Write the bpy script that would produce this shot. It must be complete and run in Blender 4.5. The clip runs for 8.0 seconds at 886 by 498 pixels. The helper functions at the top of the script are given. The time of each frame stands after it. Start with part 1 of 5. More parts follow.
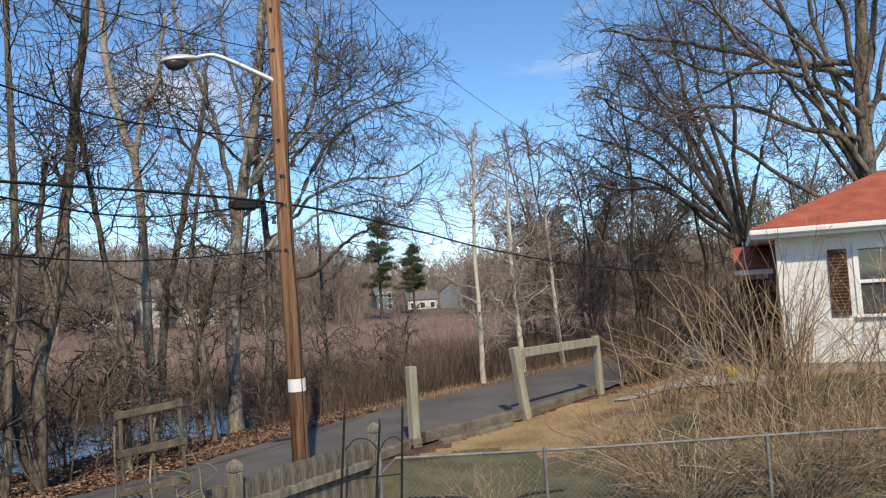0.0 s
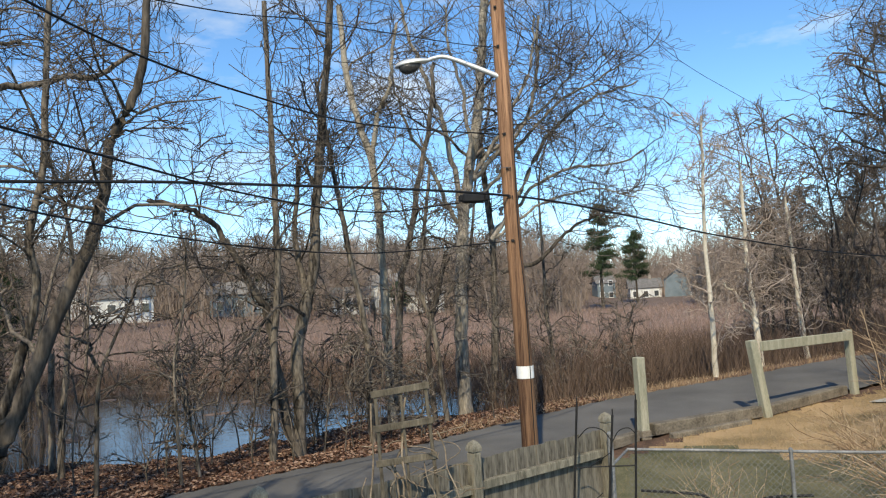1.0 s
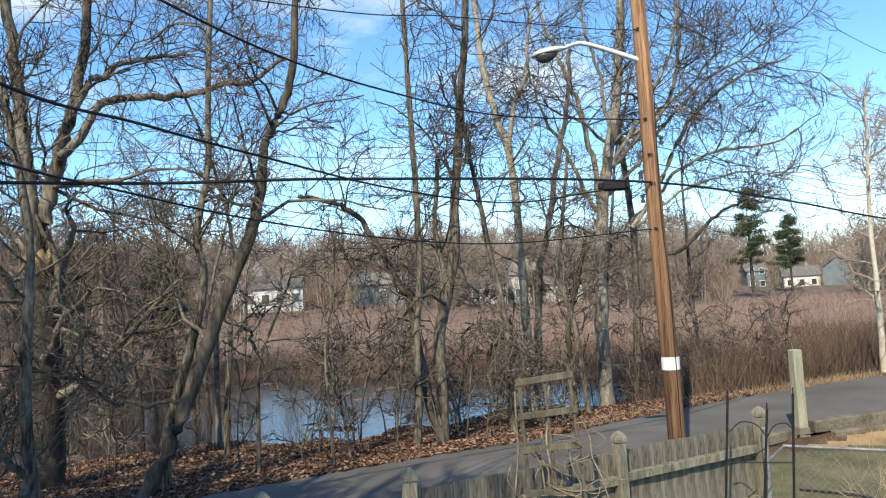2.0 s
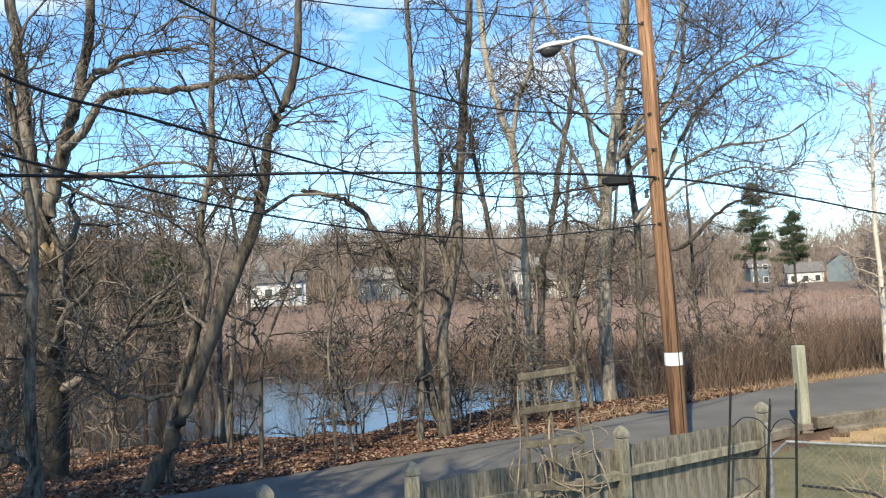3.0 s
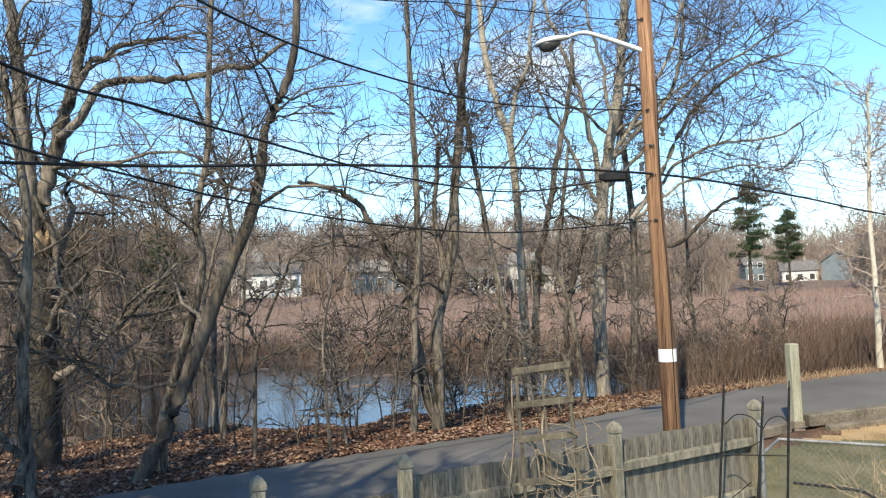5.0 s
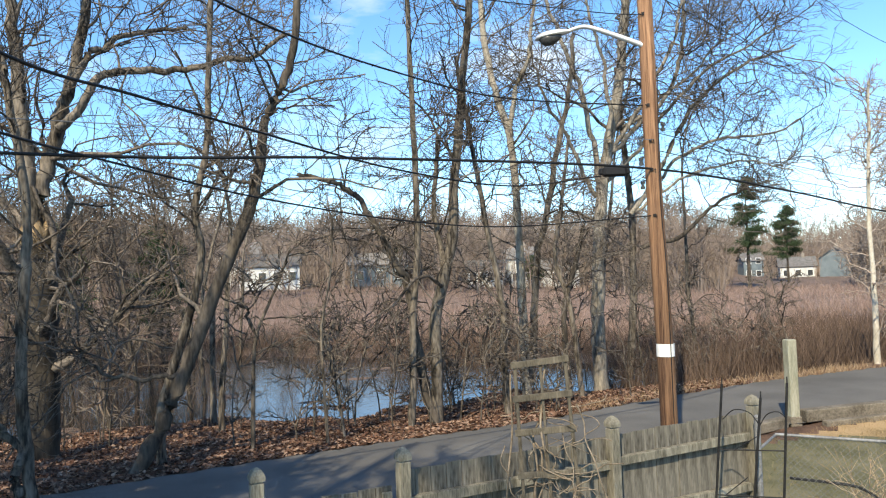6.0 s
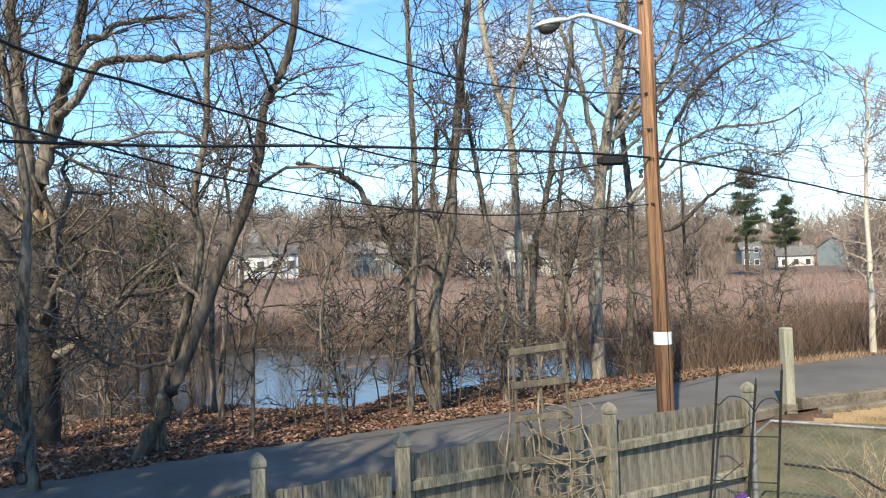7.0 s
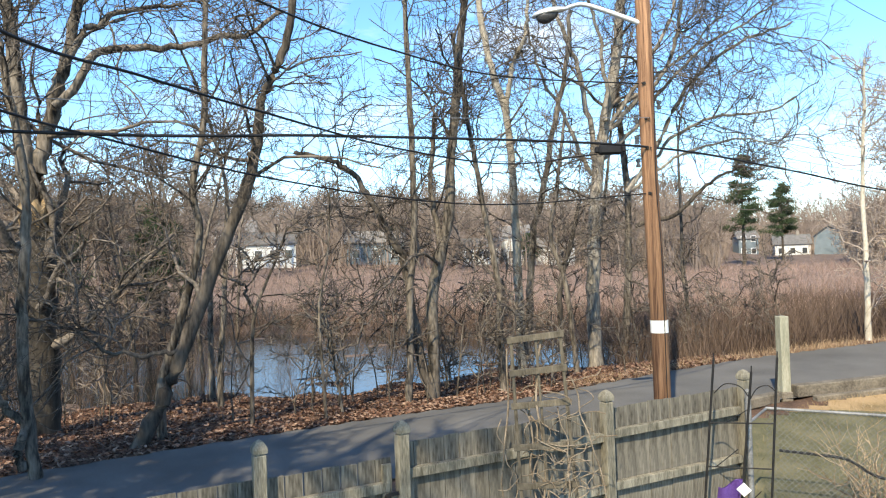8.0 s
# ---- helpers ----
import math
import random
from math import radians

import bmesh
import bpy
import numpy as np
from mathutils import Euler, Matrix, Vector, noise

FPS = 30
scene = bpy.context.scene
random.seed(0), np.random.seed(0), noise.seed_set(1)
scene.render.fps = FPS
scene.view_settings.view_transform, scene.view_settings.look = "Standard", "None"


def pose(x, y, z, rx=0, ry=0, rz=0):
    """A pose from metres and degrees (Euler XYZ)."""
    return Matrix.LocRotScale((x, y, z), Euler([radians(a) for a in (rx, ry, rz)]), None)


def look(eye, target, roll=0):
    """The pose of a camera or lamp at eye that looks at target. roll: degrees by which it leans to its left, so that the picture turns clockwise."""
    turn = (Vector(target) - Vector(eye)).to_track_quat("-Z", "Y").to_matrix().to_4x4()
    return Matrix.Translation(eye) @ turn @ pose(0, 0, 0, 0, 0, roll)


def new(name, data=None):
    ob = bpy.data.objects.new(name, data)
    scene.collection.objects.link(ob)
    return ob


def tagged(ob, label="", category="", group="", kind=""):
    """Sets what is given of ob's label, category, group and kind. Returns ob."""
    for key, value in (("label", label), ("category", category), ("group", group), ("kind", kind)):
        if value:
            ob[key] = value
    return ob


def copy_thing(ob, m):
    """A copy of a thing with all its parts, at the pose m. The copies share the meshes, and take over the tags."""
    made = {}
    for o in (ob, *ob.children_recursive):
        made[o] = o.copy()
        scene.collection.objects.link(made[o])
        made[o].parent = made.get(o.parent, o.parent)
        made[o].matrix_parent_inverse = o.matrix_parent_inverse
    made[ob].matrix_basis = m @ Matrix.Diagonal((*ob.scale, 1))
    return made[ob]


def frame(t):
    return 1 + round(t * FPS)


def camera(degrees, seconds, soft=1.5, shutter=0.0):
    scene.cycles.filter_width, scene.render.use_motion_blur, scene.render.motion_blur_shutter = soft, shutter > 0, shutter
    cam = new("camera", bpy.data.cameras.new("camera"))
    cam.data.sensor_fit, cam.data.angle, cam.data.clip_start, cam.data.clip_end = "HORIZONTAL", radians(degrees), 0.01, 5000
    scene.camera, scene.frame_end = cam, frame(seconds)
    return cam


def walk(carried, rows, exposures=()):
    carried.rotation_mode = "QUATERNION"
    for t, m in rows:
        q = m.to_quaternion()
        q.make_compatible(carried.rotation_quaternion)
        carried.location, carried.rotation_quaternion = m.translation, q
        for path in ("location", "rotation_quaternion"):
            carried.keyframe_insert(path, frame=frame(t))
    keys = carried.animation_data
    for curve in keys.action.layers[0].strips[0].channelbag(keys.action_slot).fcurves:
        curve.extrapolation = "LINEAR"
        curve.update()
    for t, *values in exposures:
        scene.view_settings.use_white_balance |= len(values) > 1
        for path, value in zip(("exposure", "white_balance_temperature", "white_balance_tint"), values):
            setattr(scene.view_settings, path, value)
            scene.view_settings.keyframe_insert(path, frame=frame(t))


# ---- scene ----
# ---- camera: held in the hand on a deck, panning to its left ----
cam = camera(61.6, 8.0, soft=1.2)
ROWS = [
    (0.0, 0.000, 0.000, 3.200, -0.000, 3.500, 3.600),
    (0.5, -0.075, -0.134, 3.216, 8.232, 3.680, 3.422),
    (1.0, -0.091, -0.162, 3.232, 16.814, 3.593, 3.324),
    (1.5, -0.085, -0.198, 3.227, 24.016, 3.550, 3.310),
    (2.0, -0.100, -0.270, 3.237, 27.345, 3.417, 3.481),
    (3.5, -0.105, -0.255, 3.228, 27.560, 2.929, 3.156),
    (4.0, -0.102, -0.250, 3.229, 27.513, 2.822, 2.938),
    (4.5, -0.104, -0.253, 3.230, 27.418, 2.702, 2.725),
    (6.0, -0.117, -0.260, 3.229, 27.227, 2.047, 2.113),
    (6.5, -0.110, -0.269, 3.223, 27.245, 1.692, 2.060),
    (7.0, -0.096, -0.309, 3.222, 27.140, 1.173, 2.068),
    (7.5, -0.093, -0.340, 3.227, 27.034, 0.666, 2.085),
    (8.0, -0.084, -0.359, 3.222, 26.974, 0.338, 2.133),
]


def held(x, y, z, yaw, pitch, roll):
    """Yaw to the left, pitch up, lean to the right."""
    return (Matrix.Translation((x, y, z)) @ Matrix.Rotation(radians(yaw), 4, "Z") @ Matrix.Rotation(radians(pitch), 4, "X")
            @ Matrix.Rotation(radians(roll), 4, "Y") @ Matrix.Rotation(radians(90), 4, "X"))


EXPOSURES = [(0.0, 0.48, 7800, 9), (1.0, 0.72, 7700, 5), (2.0, 1.05, 7750, 4), (3.5, 1.3, 7800, 4), (4.5, 1.28, 7800, 4), (6.0, 1.18, 7800, 5), (8.0, 1.41, 7800, 5)]
walk(cam, [(r[0], held(*r[1:])) for r in ROWS], EXPOSURES)

# ---- sky and sun: low spring sun from behind, thin cloud ----
SUN_ELEVATION, SUN_FROM = 42.0, (0.14, -0.99)
world = bpy.data.worlds.new("sky")
scene.world = world
world.use_nodes = True
wn, wl = world.node_tree.nodes, world.node_tree.links
wn.clear()
sky = wn.new("ShaderNodeTexSky")
sky.sky_type, sky.sun_disc = "NISHITA", False
sky.sun_elevation = radians(SUN_ELEVATION)
sky.sun_rotation = math.atan2(SUN_FROM[0], SUN_FROM[1])
sky.air_density, sky.dust_density, sky.ozone_density = 0.75, 0.0, 5.0
coord = wn.new("ShaderNodeTexCoord")
cloud_map = wn.new("ShaderNodeMapping")
cloud_map.inputs["Scale"].default_value = (1.6, 1.6, 4.5)
cloud_map.inputs["Location"].default_value = (1.3, 0.6, 0.55)
cloud_noise = wn.new("ShaderNodeTexNoise")
cloud_noise.inputs["Scale"].default_value = 2.6
cloud_noise.inputs["Detail"].default_value = 7
cloud_noise.inputs["Roughness"].default_value = 0.58
cloud_ramp = wn.new("ShaderNodeValToRGB")
cloud_ramp.color_ramp.elements[0].position, cloud_ramp.color_ramp.elements[1].position = 0.51, 0.77
cloud_ramp.color_ramp.elements[1].color = (0.7, 0.7, 0.7, 1)
sky_bg, cloud_bg = wn.new("ShaderNodeBackground"), wn.new("ShaderNodeBackground")
sky_bg.inputs["Strength"].default_value = 0.15
cloud_bg.inputs["Color"].default_value = (0.86, 0.92, 1.0, 1)
cloud_bg.inputs["Strength"].default_value = 0.75
sky_mix, sky_out = wn.new("ShaderNodeMixShader"), wn.new("ShaderNodeOutputWorld")
wl.new(coord.outputs["Generated"], cloud_map.inputs["Vector"])
wl.new(cloud_map.outputs["Vector"], cloud_noise.inputs["Vector"])
wl.new(cloud_noise.outputs["Fac"], cloud_ramp.inputs["Fac"])
sky_depth = wn.new("ShaderNodeHueSaturation")
sky_depth.inputs["Saturation"].default_value = 1.14
sky_depth.inputs["Value"].default_value = 1.1
wl.new(sky.outputs["Color"], sky_depth.inputs["Color"])
wl.new(sky_depth.outputs["Color"], sky_bg.inputs["Color"])
wl.new(cloud_ramp.outputs["Color"], sky_mix.inputs["Fac"])
wl.new(sky_bg.outputs["Background"], sky_mix.inputs[1])
wl.new(cloud_bg.outputs["Background"], sky_mix.inputs[2])
wl.new(sky_mix.outputs["Shader"], sky_out.inputs["Surface"])
sun_data = bpy.data.lights.new("sun", "SUN")
sun_data.energy, sun_data.angle, sun_data.color = 2.8, radians(0.6), (1.0, 0.93, 0.82)
sun = new("sun", sun_data)
rise = math.tan(radians(SUN_ELEVATION))
sun.matrix_world = look((SUN_FROM[0] * 60, SUN_FROM[1] * 60, 60 * rise), (0, 0, 0))


# ---- materials ----
def mat(name, dark, light, scale=6.0, rough=0.85, bump=0.3, stretch=(1, 1, 1), fine=60.0, metal=0.0, vary=0.0, contrast=(0.35, 0.68), spec=0.3):
    """Two-tone surface: broad stains, fine grain, relief; vary: change from piece to piece."""
    m = bpy.data.materials.new(name)
    m.use_nodes = True
    n, l = m.node_tree.nodes, m.node_tree.links
    b = n["Principled BSDF"]
    tc, mp = n.new("ShaderNodeTexCoord"), n.new("ShaderNodeMapping")
    mp.inputs["Scale"].default_value = stretch
    l.new(tc.outputs["Object"], mp.inputs["Vector"])
    broad, grain = n.new("ShaderNodeTexNoise"), n.new("ShaderNodeTexNoise")
    broad.inputs["Scale"].default_value, broad.inputs["Detail"].default_value = scale, 6
    grain.inputs["Scale"].default_value, grain.inputs["Detail"].default_value = fine, 4
    ramp = n.new("ShaderNodeValToRGB")
    ramp.color_ramp.elements[0].position, ramp.color_ramp.elements[1].position = contrast
    ramp.color_ramp.elements[0].color, ramp.color_ramp.elements[1].color = (*dark, 1), (*light, 1)
    both = n.new("ShaderNodeMath")
    both.operation = "MULTIPLY_ADD"
    both.inputs[1].default_value = 0.55
    half = n.new("ShaderNodeMath")
    half.operation = "MULTIPLY"
    half.inputs[1].default_value = 0.45
    for t in (broad, grain):
        l.new(mp.outputs["Vector"], t.inputs["Vector"])
    l.new(grain.outputs["Fac"], half.inputs[0])
    l.new(broad.outputs["Fac"], both.inputs[0])
    l.new(half.outputs[0], both.inputs[2])
    l.new(both.outputs[0], ramp.inputs["Fac"])
    colour = ramp.outputs["Color"]
    if vary:
        info, hsv, span = n.new("ShaderNodeObjectInfo"), n.new("ShaderNodeHueSaturation"), n.new("ShaderNodeMapRange")
        span.inputs["To Min"].default_value, span.inputs["To Max"].default_value = 1 - vary, 1 + vary
        l.new(info.outputs["Random"], span.inputs["Value"])
        l.new(span.outputs["Result"], hsv.inputs["Value"])
        l.new(colour, hsv.inputs["Color"])
        colour = hsv.outputs["Color"]
    l.new(colour, b.inputs["Base Color"])
    b.inputs["Roughness"].default_value, b.inputs["Metallic"].default_value = rough, metal
    b.inputs["Specular IOR Level"].default_value = spec
    if bump:
        bp = n.new("ShaderNodeBump")
        bp.inputs["Strength"].default_value, bp.inputs["Distance"].default_value = bump, 0.02
        l.new(both.outputs[0], bp.inputs["Height"])
        l.new(bp.outputs["Normal"], b.inputs["Normal"])
    return m


def island_mat(name, colours, rough=0.85):
    """A colour of its own for every loose piece of one mesh."""
    m = bpy.data.materials.new(name)
    m.use_nodes = True
    n, l = m.node_tree.nodes, m.node_tree.links
    b = n["Principled BSDF"]
    geo, ramp = n.new("ShaderNodeNewGeometry"), n.new("ShaderNodeValToRGB")
    e = ramp.color_ramp.elements
    while len(e) < len(colours):
        e.new(0.5)
    for i, c in enumerate(colours):
        e[i].position, e[i].color = i / (len(colours) - 1), (*c, 1)
    l.new(geo.outputs["Random Per Island"], ramp.inputs["Fac"])
    l.new(ramp.outputs["Color"], b.inputs["Base Color"])
    b.inputs["Roughness"].default_value = rough
    b.inputs["Specular IOR Level"].default_value = 0.2
    return m


M_ROAD = mat("asphalt", (0.08, 0.077, 0.074), (0.158, 0.152, 0.144), 0.7, 0.9, 0.25, fine=90)
M_LITTER = mat("leaf_litter", (0.04, 0.024, 0.017), (0.18, 0.105, 0.07), 3.0, 0.95, 0.8, fine=26)
M_LAWN = mat("winter_lawn", (0.16, 0.115, 0.055), (0.42, 0.29, 0.16), 0.8, 0.95, 0.7, fine=45, contrast=(0.38, 0.56))
M_YARD = mat("yard_grass", (0.06, 0.065, 0.03), (0.2, 0.175, 0.105), 1.2, 0.95, 0.6, fine=45)
M_MUD = mat("marsh_mud", (0.08, 0.055, 0.042), (0.24, 0.17, 0.135), 0.6, 0.9, 0.5, fine=20)
M_BARK = mat("grey_bark", (0.028, 0.023, 0.018), (0.25, 0.21, 0.168), 4, 0.95, 1.0, (1, 1, 0.25), 22, vary=0.15, contrast=(0.4, 0.62))
M_BARK_DARK = mat("dark_bark", (0.024, 0.02, 0.016), (0.14, 0.115, 0.092), 4, 0.95, 0.9, (1, 1, 0.25), 22, vary=0.2)
M_BARK_PALE = mat("pale_bark", (0.15, 0.126, 0.095), (0.5, 0.44, 0.35), 3, 0.9, 0.8, (1, 1, 0.5), 20, vary=0.1, contrast=(0.32, 0.68))
M_BIRCH = mat("birch_bark", (0.3, 0.26, 0.2), (0.68, 0.62, 0.52), 3, 0.9, 0.6, (1, 1, 0.5), 20, vary=0.1, contrast=(0.3, 0.66))
M_BARK_LIGHT = mat("light_grey_bark", (0.07, 0.06, 0.048), (0.4, 0.35, 0.285), 4, 0.95, 1.0, (1, 1, 0.25), 22, vary=0.12, contrast=(0.36, 0.64))
# bark for the old oak's trunk, its shade put into the colour
M_BARK_SHADED = mat("black_bark", (0.018, 0.015, 0.012), (0.1, 0.082, 0.064), 4, 0.95, 1.0, (1, 1, 0.25), 22)
M_TWIG = mat("twig_bark", (0.027, 0.022, 0.018), (0.2, 0.166, 0.137), 1.6, 0.9, 0.0, fine=14, vary=0.2, contrast=(0.4, 0.6))
M_TWIG_PALE = mat("pale_twig_bark", (0.26, 0.2, 0.165), (0.48, 0.4, 0.34), 3, 0.9, 0.0, vary=0.25)
M_WOOD_SCAR = mat("torn_wood", (0.13, 0.085, 0.045), (0.38, 0.275, 0.165), 6, 0.9, 0.8, (1, 1, 0.2), 30)
M_THICKET = mat("thicket_twigs", (0.075, 0.057, 0.045), (0.26, 0.2, 0.155), 1.0, 0.95, 0.0, vary=0.25)
M_FAR = mat("far_bark", (0.13, 0.1, 0.082), (0.35, 0.275, 0.225), 0.4, 0.95, 0.0, vary=0.3)
M_PINE = mat("pine_needles", (0.024, 0.044, 0.02), (0.08, 0.115, 0.05), 0.7, 0.8, 0.0, vary=0.2)
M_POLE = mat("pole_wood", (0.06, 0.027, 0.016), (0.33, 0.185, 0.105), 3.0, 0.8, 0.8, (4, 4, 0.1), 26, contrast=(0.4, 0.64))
M_FENCE = mat("weathered_picket", (0.05, 0.044, 0.035), (0.27, 0.243, 0.197), 2.2, 0.92, 0.5, (3, 3, 0.5), 18, vary=0.14, contrast=(0.34, 0.68))
M_FENCE_POST = mat("mossy_post", (0.07, 0.063, 0.046), (0.33, 0.3, 0.235), 5, 0.92, 0.6, (3, 3, 0.4), 34, vary=0.1)
M_GUARD = mat("guard_timber", (0.2, 0.2, 0.14), (0.43, 0.41, 0.325), 3, 0.9, 0.5, (3, 3, 0.4), 34, vary=0.08)
M_SLEEPER = mat("ground_timber", (0.08, 0.068, 0.052), (0.25, 0.215, 0.17), 4, 0.92, 0.6, fine=30, vary=0.1)
M_TRELLIS = mat("trellis_wood", (0.045, 0.038, 0.028), (0.17, 0.145, 0.11), 6, 0.9, 0.5, (2, 2, 0.5), 34, vary=0.1)
M_VINE = mat("vine", (0.1, 0.076, 0.053), (0.34, 0.27, 0.2), 8, 0.9, 0.2, fine=40)
M_BLACK = mat("black_iron", (0.012, 0.012, 0.013), (0.035, 0.033, 0.032), 9, 0.6, 0.2, metal=0.3)
M_RUBBER = mat("cable_sheath", (0.008, 0.008, 0.009), (0.02, 0.02, 0.022), 5, 0.6, 0.1)
M_WIRE = mat("weathered_wire", (0.12, 0.12, 0.13), (0.2, 0.2, 0.21), 5, 0.6, 0.0)
M_ZINC = mat("galvanised_steel", (0.13, 0.13, 0.13), (0.33, 0.33, 0.33), 7, 0.7, 0.15, metal=0.4)
M_MESH = mat("dull_mesh_wire", (0.07, 0.07, 0.068), (0.24, 0.24, 0.235), 7, 0.6, 0.1, metal=0.2)
M_LAMP = mat("lamp_aluminium", (0.5, 0.52, 0.53), (0.74, 0.75, 0.75), 5, 0.45, 0.1, metal=0.35)
M_LAMP_DARK = mat("lamp_refractor", (0.03, 0.03, 0.032), (0.1, 0.1, 0.1), 8, 0.25, 0.1)
M_BAND = mat("white_band", (0.7, 0.7, 0.68), (0.86, 0.86, 0.84), 5, 0.6, 0.1)
M_SIDING = mat("white_siding", (0.66, 0.66, 0.65), (0.84, 0.84, 0.83), 1.5, 0.7, 0.1, vary=0.03)
M_TRIM = mat("white_trim", (0.7, 0.7, 0.69), (0.86, 0.86, 0.85), 2, 0.6, 0.1)
M_ROOF = mat("red_shingle", (0.24, 0.06, 0.038), (0.44, 0.12, 0.075), 3, 0.9, 0.4, fine=30, vary=0.12)
M_BROWN = mat("brown_board", (0.05, 0.026, 0.017), (0.13, 0.07, 0.045), 3, 0.8, 0.3, fine=30)
M_BRICK = mat("foundation_block", (0.2, 0.17, 0.14), (0.36, 0.32, 0.27), 4, 0.9, 0.5, fine=30)
M_GREY_ROOF = mat("grey_shingle", (0.1, 0.095, 0.09), (0.22, 0.21, 0.2), 2, 0.9, 0.3, vary=0.3)
M_HOUSE_WHITE = mat("far_clapboard", (0.5, 0.5, 0.48), (0.68, 0.68, 0.66), 1, 0.8, 0.0)
M_HOUSE_BLUE = mat("far_blue_clapboard", (0.13, 0.165, 0.18), (0.2, 0.24, 0.26), 1, 0.8, 0.0)
M_PURPLE = mat("purple_plastic", (0.06, 0.028, 0.14), (0.12, 0.06, 0.24), 6, 0.4, 0.3)
M_YELLOW = mat("yellow_plastic", (0.6, 0.4, 0.02), (0.8, 0.58, 0.05), 4, 0.4, 0.1)
M_CONCRETE = mat("concrete", (0.36, 0.33, 0.28), (0.55, 0.52, 0.46), 2, 0.9, 0.3)
# the shaft's colour goes from darker at 2 m up to paler at 7.5 m
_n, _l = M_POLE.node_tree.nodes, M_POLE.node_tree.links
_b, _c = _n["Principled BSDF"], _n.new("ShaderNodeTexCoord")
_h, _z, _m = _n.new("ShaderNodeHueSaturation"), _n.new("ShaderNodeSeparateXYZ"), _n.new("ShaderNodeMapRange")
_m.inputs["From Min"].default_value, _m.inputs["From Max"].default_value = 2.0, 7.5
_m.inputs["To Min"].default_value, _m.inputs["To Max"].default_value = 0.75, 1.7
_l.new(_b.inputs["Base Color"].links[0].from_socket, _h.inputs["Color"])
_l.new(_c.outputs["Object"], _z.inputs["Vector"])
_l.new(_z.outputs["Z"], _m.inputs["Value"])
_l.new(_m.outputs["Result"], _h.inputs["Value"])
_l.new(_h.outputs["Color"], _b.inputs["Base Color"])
M_LEAVES = island_mat("fallen_leaves", [(0.048, 0.023, 0.016), (0.11, 0.055, 0.037), (0.19, 0.106, 0.072), (0.36, 0.245, 0.18), (0.075, 0.037, 0.025)])
M_STRAW = island_mat("dry_stems", [(0.12, 0.072, 0.045), (0.33, 0.22, 0.135), (0.55, 0.42, 0.28), (0.2, 0.122, 0.073), (0.42, 0.3, 0.19)])
M_MARSH = island_mat("marsh_stems", [(0.15, 0.102, 0.084), (0.27, 0.19, 0.156), (0.37, 0.27, 0.225), (0.24, 0.148, 0.124)])
M_SHORE = island_mat("shore_stems", [(0.045, 0.031, 0.024), (0.105, 0.072, 0.054), (0.16, 0.112, 0.086), (0.07, 0.047, 0.036)])
M_TURF = island_mat("yard_turf", [(0.07, 0.075, 0.03), (0.16, 0.145, 0.07), (0.26, 0.21, 0.12), (0.1, 0.1, 0.045)])
M_GRASS = island_mat("dry_grass", [(0.2, 0.14, 0.07), (0.38, 0.27, 0.14), (0.46, 0.34, 0.2), (0.16, 0.12, 0.06)])

M_WATER = bpy.data.materials.new("pond_water")
M_WATER.use_nodes = True
_n, _l = M_WATER.node_tree.nodes, M_WATER.node_tree.links
_b = _n["Principled BSDF"]
_b.inputs["Base Color"].default_value = (0.02, 0.02, 0.018, 1)
_b.inputs["Roughness"].default_value = 0.1
_b.inputs["IOR"].default_value = 1.33
_b.inputs["Specular IOR Level"].default_value = 0.5
_r, _p = _n.new("ShaderNodeTexNoise"), _n.new("ShaderNodeBump")
_r.inputs["Scale"].default_value, _r.inputs["Detail"].default_value = 2.2, 3
_p.inputs["Strength"].default_value, _p.inputs["Distance"].default_value = 0.3, 0.03
_c = _n.new("ShaderNodeTexCoord")
_l.new(_c.outputs["Object"], _r.inputs["Vector"])
_l.new(_r.outputs["Fac"], _p.inputs["Height"])
_l.new(_p.outputs["Normal"], _b.inputs["Normal"])

M_GLASS = bpy.data.materials.new("window_glass")
M_GLASS.use_nodes = True
_b = M_GLASS.node_tree.nodes["Principled BSDF"]
_b.inputs["Base Color"].default_value = (0.06, 0.065, 0.07, 1)
_b.inputs["Roughness"].default_value = 0.04
_b.inputs["Specular IOR Level"].default_value = 0.8


# ---- mesh helpers ----
def holder(name, at=(0, 0, 0), turn=0.0):
    ob = new(name)
    ob.matrix_basis = pose(*at, 0, 0, turn)
    ob.empty_display_size = 0.2
    return ob


def part(name, bm, material, parent=None, label="", smooth=False):
    me = bpy.data.meshes.new(name)
    bm.to_mesh(me)
    bm.free()
    me.materials.append(material)
    if smooth:
        me.polygons.foreach_set("use_smooth", [True] * len(me.polygons))
    ob = new(name, me)
    ob.parent = parent
    if label:
        tagged(ob, label)
    return ob


def again(ob, m, parent=None):
    """One more piece on the same mesh."""
    o = new(ob.name.split(".")[0], ob.data)
    o.parent = parent or ob.parent
    o.matrix_basis = m
    return o


def put(bm, size, at=(0, 0, 0), turn=(0, 0, 0), bevel=0.0):
    """A block added to bm, its edges eased."""
    m = pose(*at, *turn) @ Matrix.Diagonal((*size, 1))
    made = bmesh.ops.create_cube(bm, size=1, matrix=m)["verts"]
    if bevel:
        edges = list({e for v in made for e in v.link_edges})
        bmesh.ops.bevel(bm, geom=edges, offset=bevel, segments=1, affect="EDGES")
    return bm


def block(size, at=(0, 0, 0), turn=(0, 0, 0), bevel=0.0):
    return put(bmesh.new(), size, at, turn, bevel)


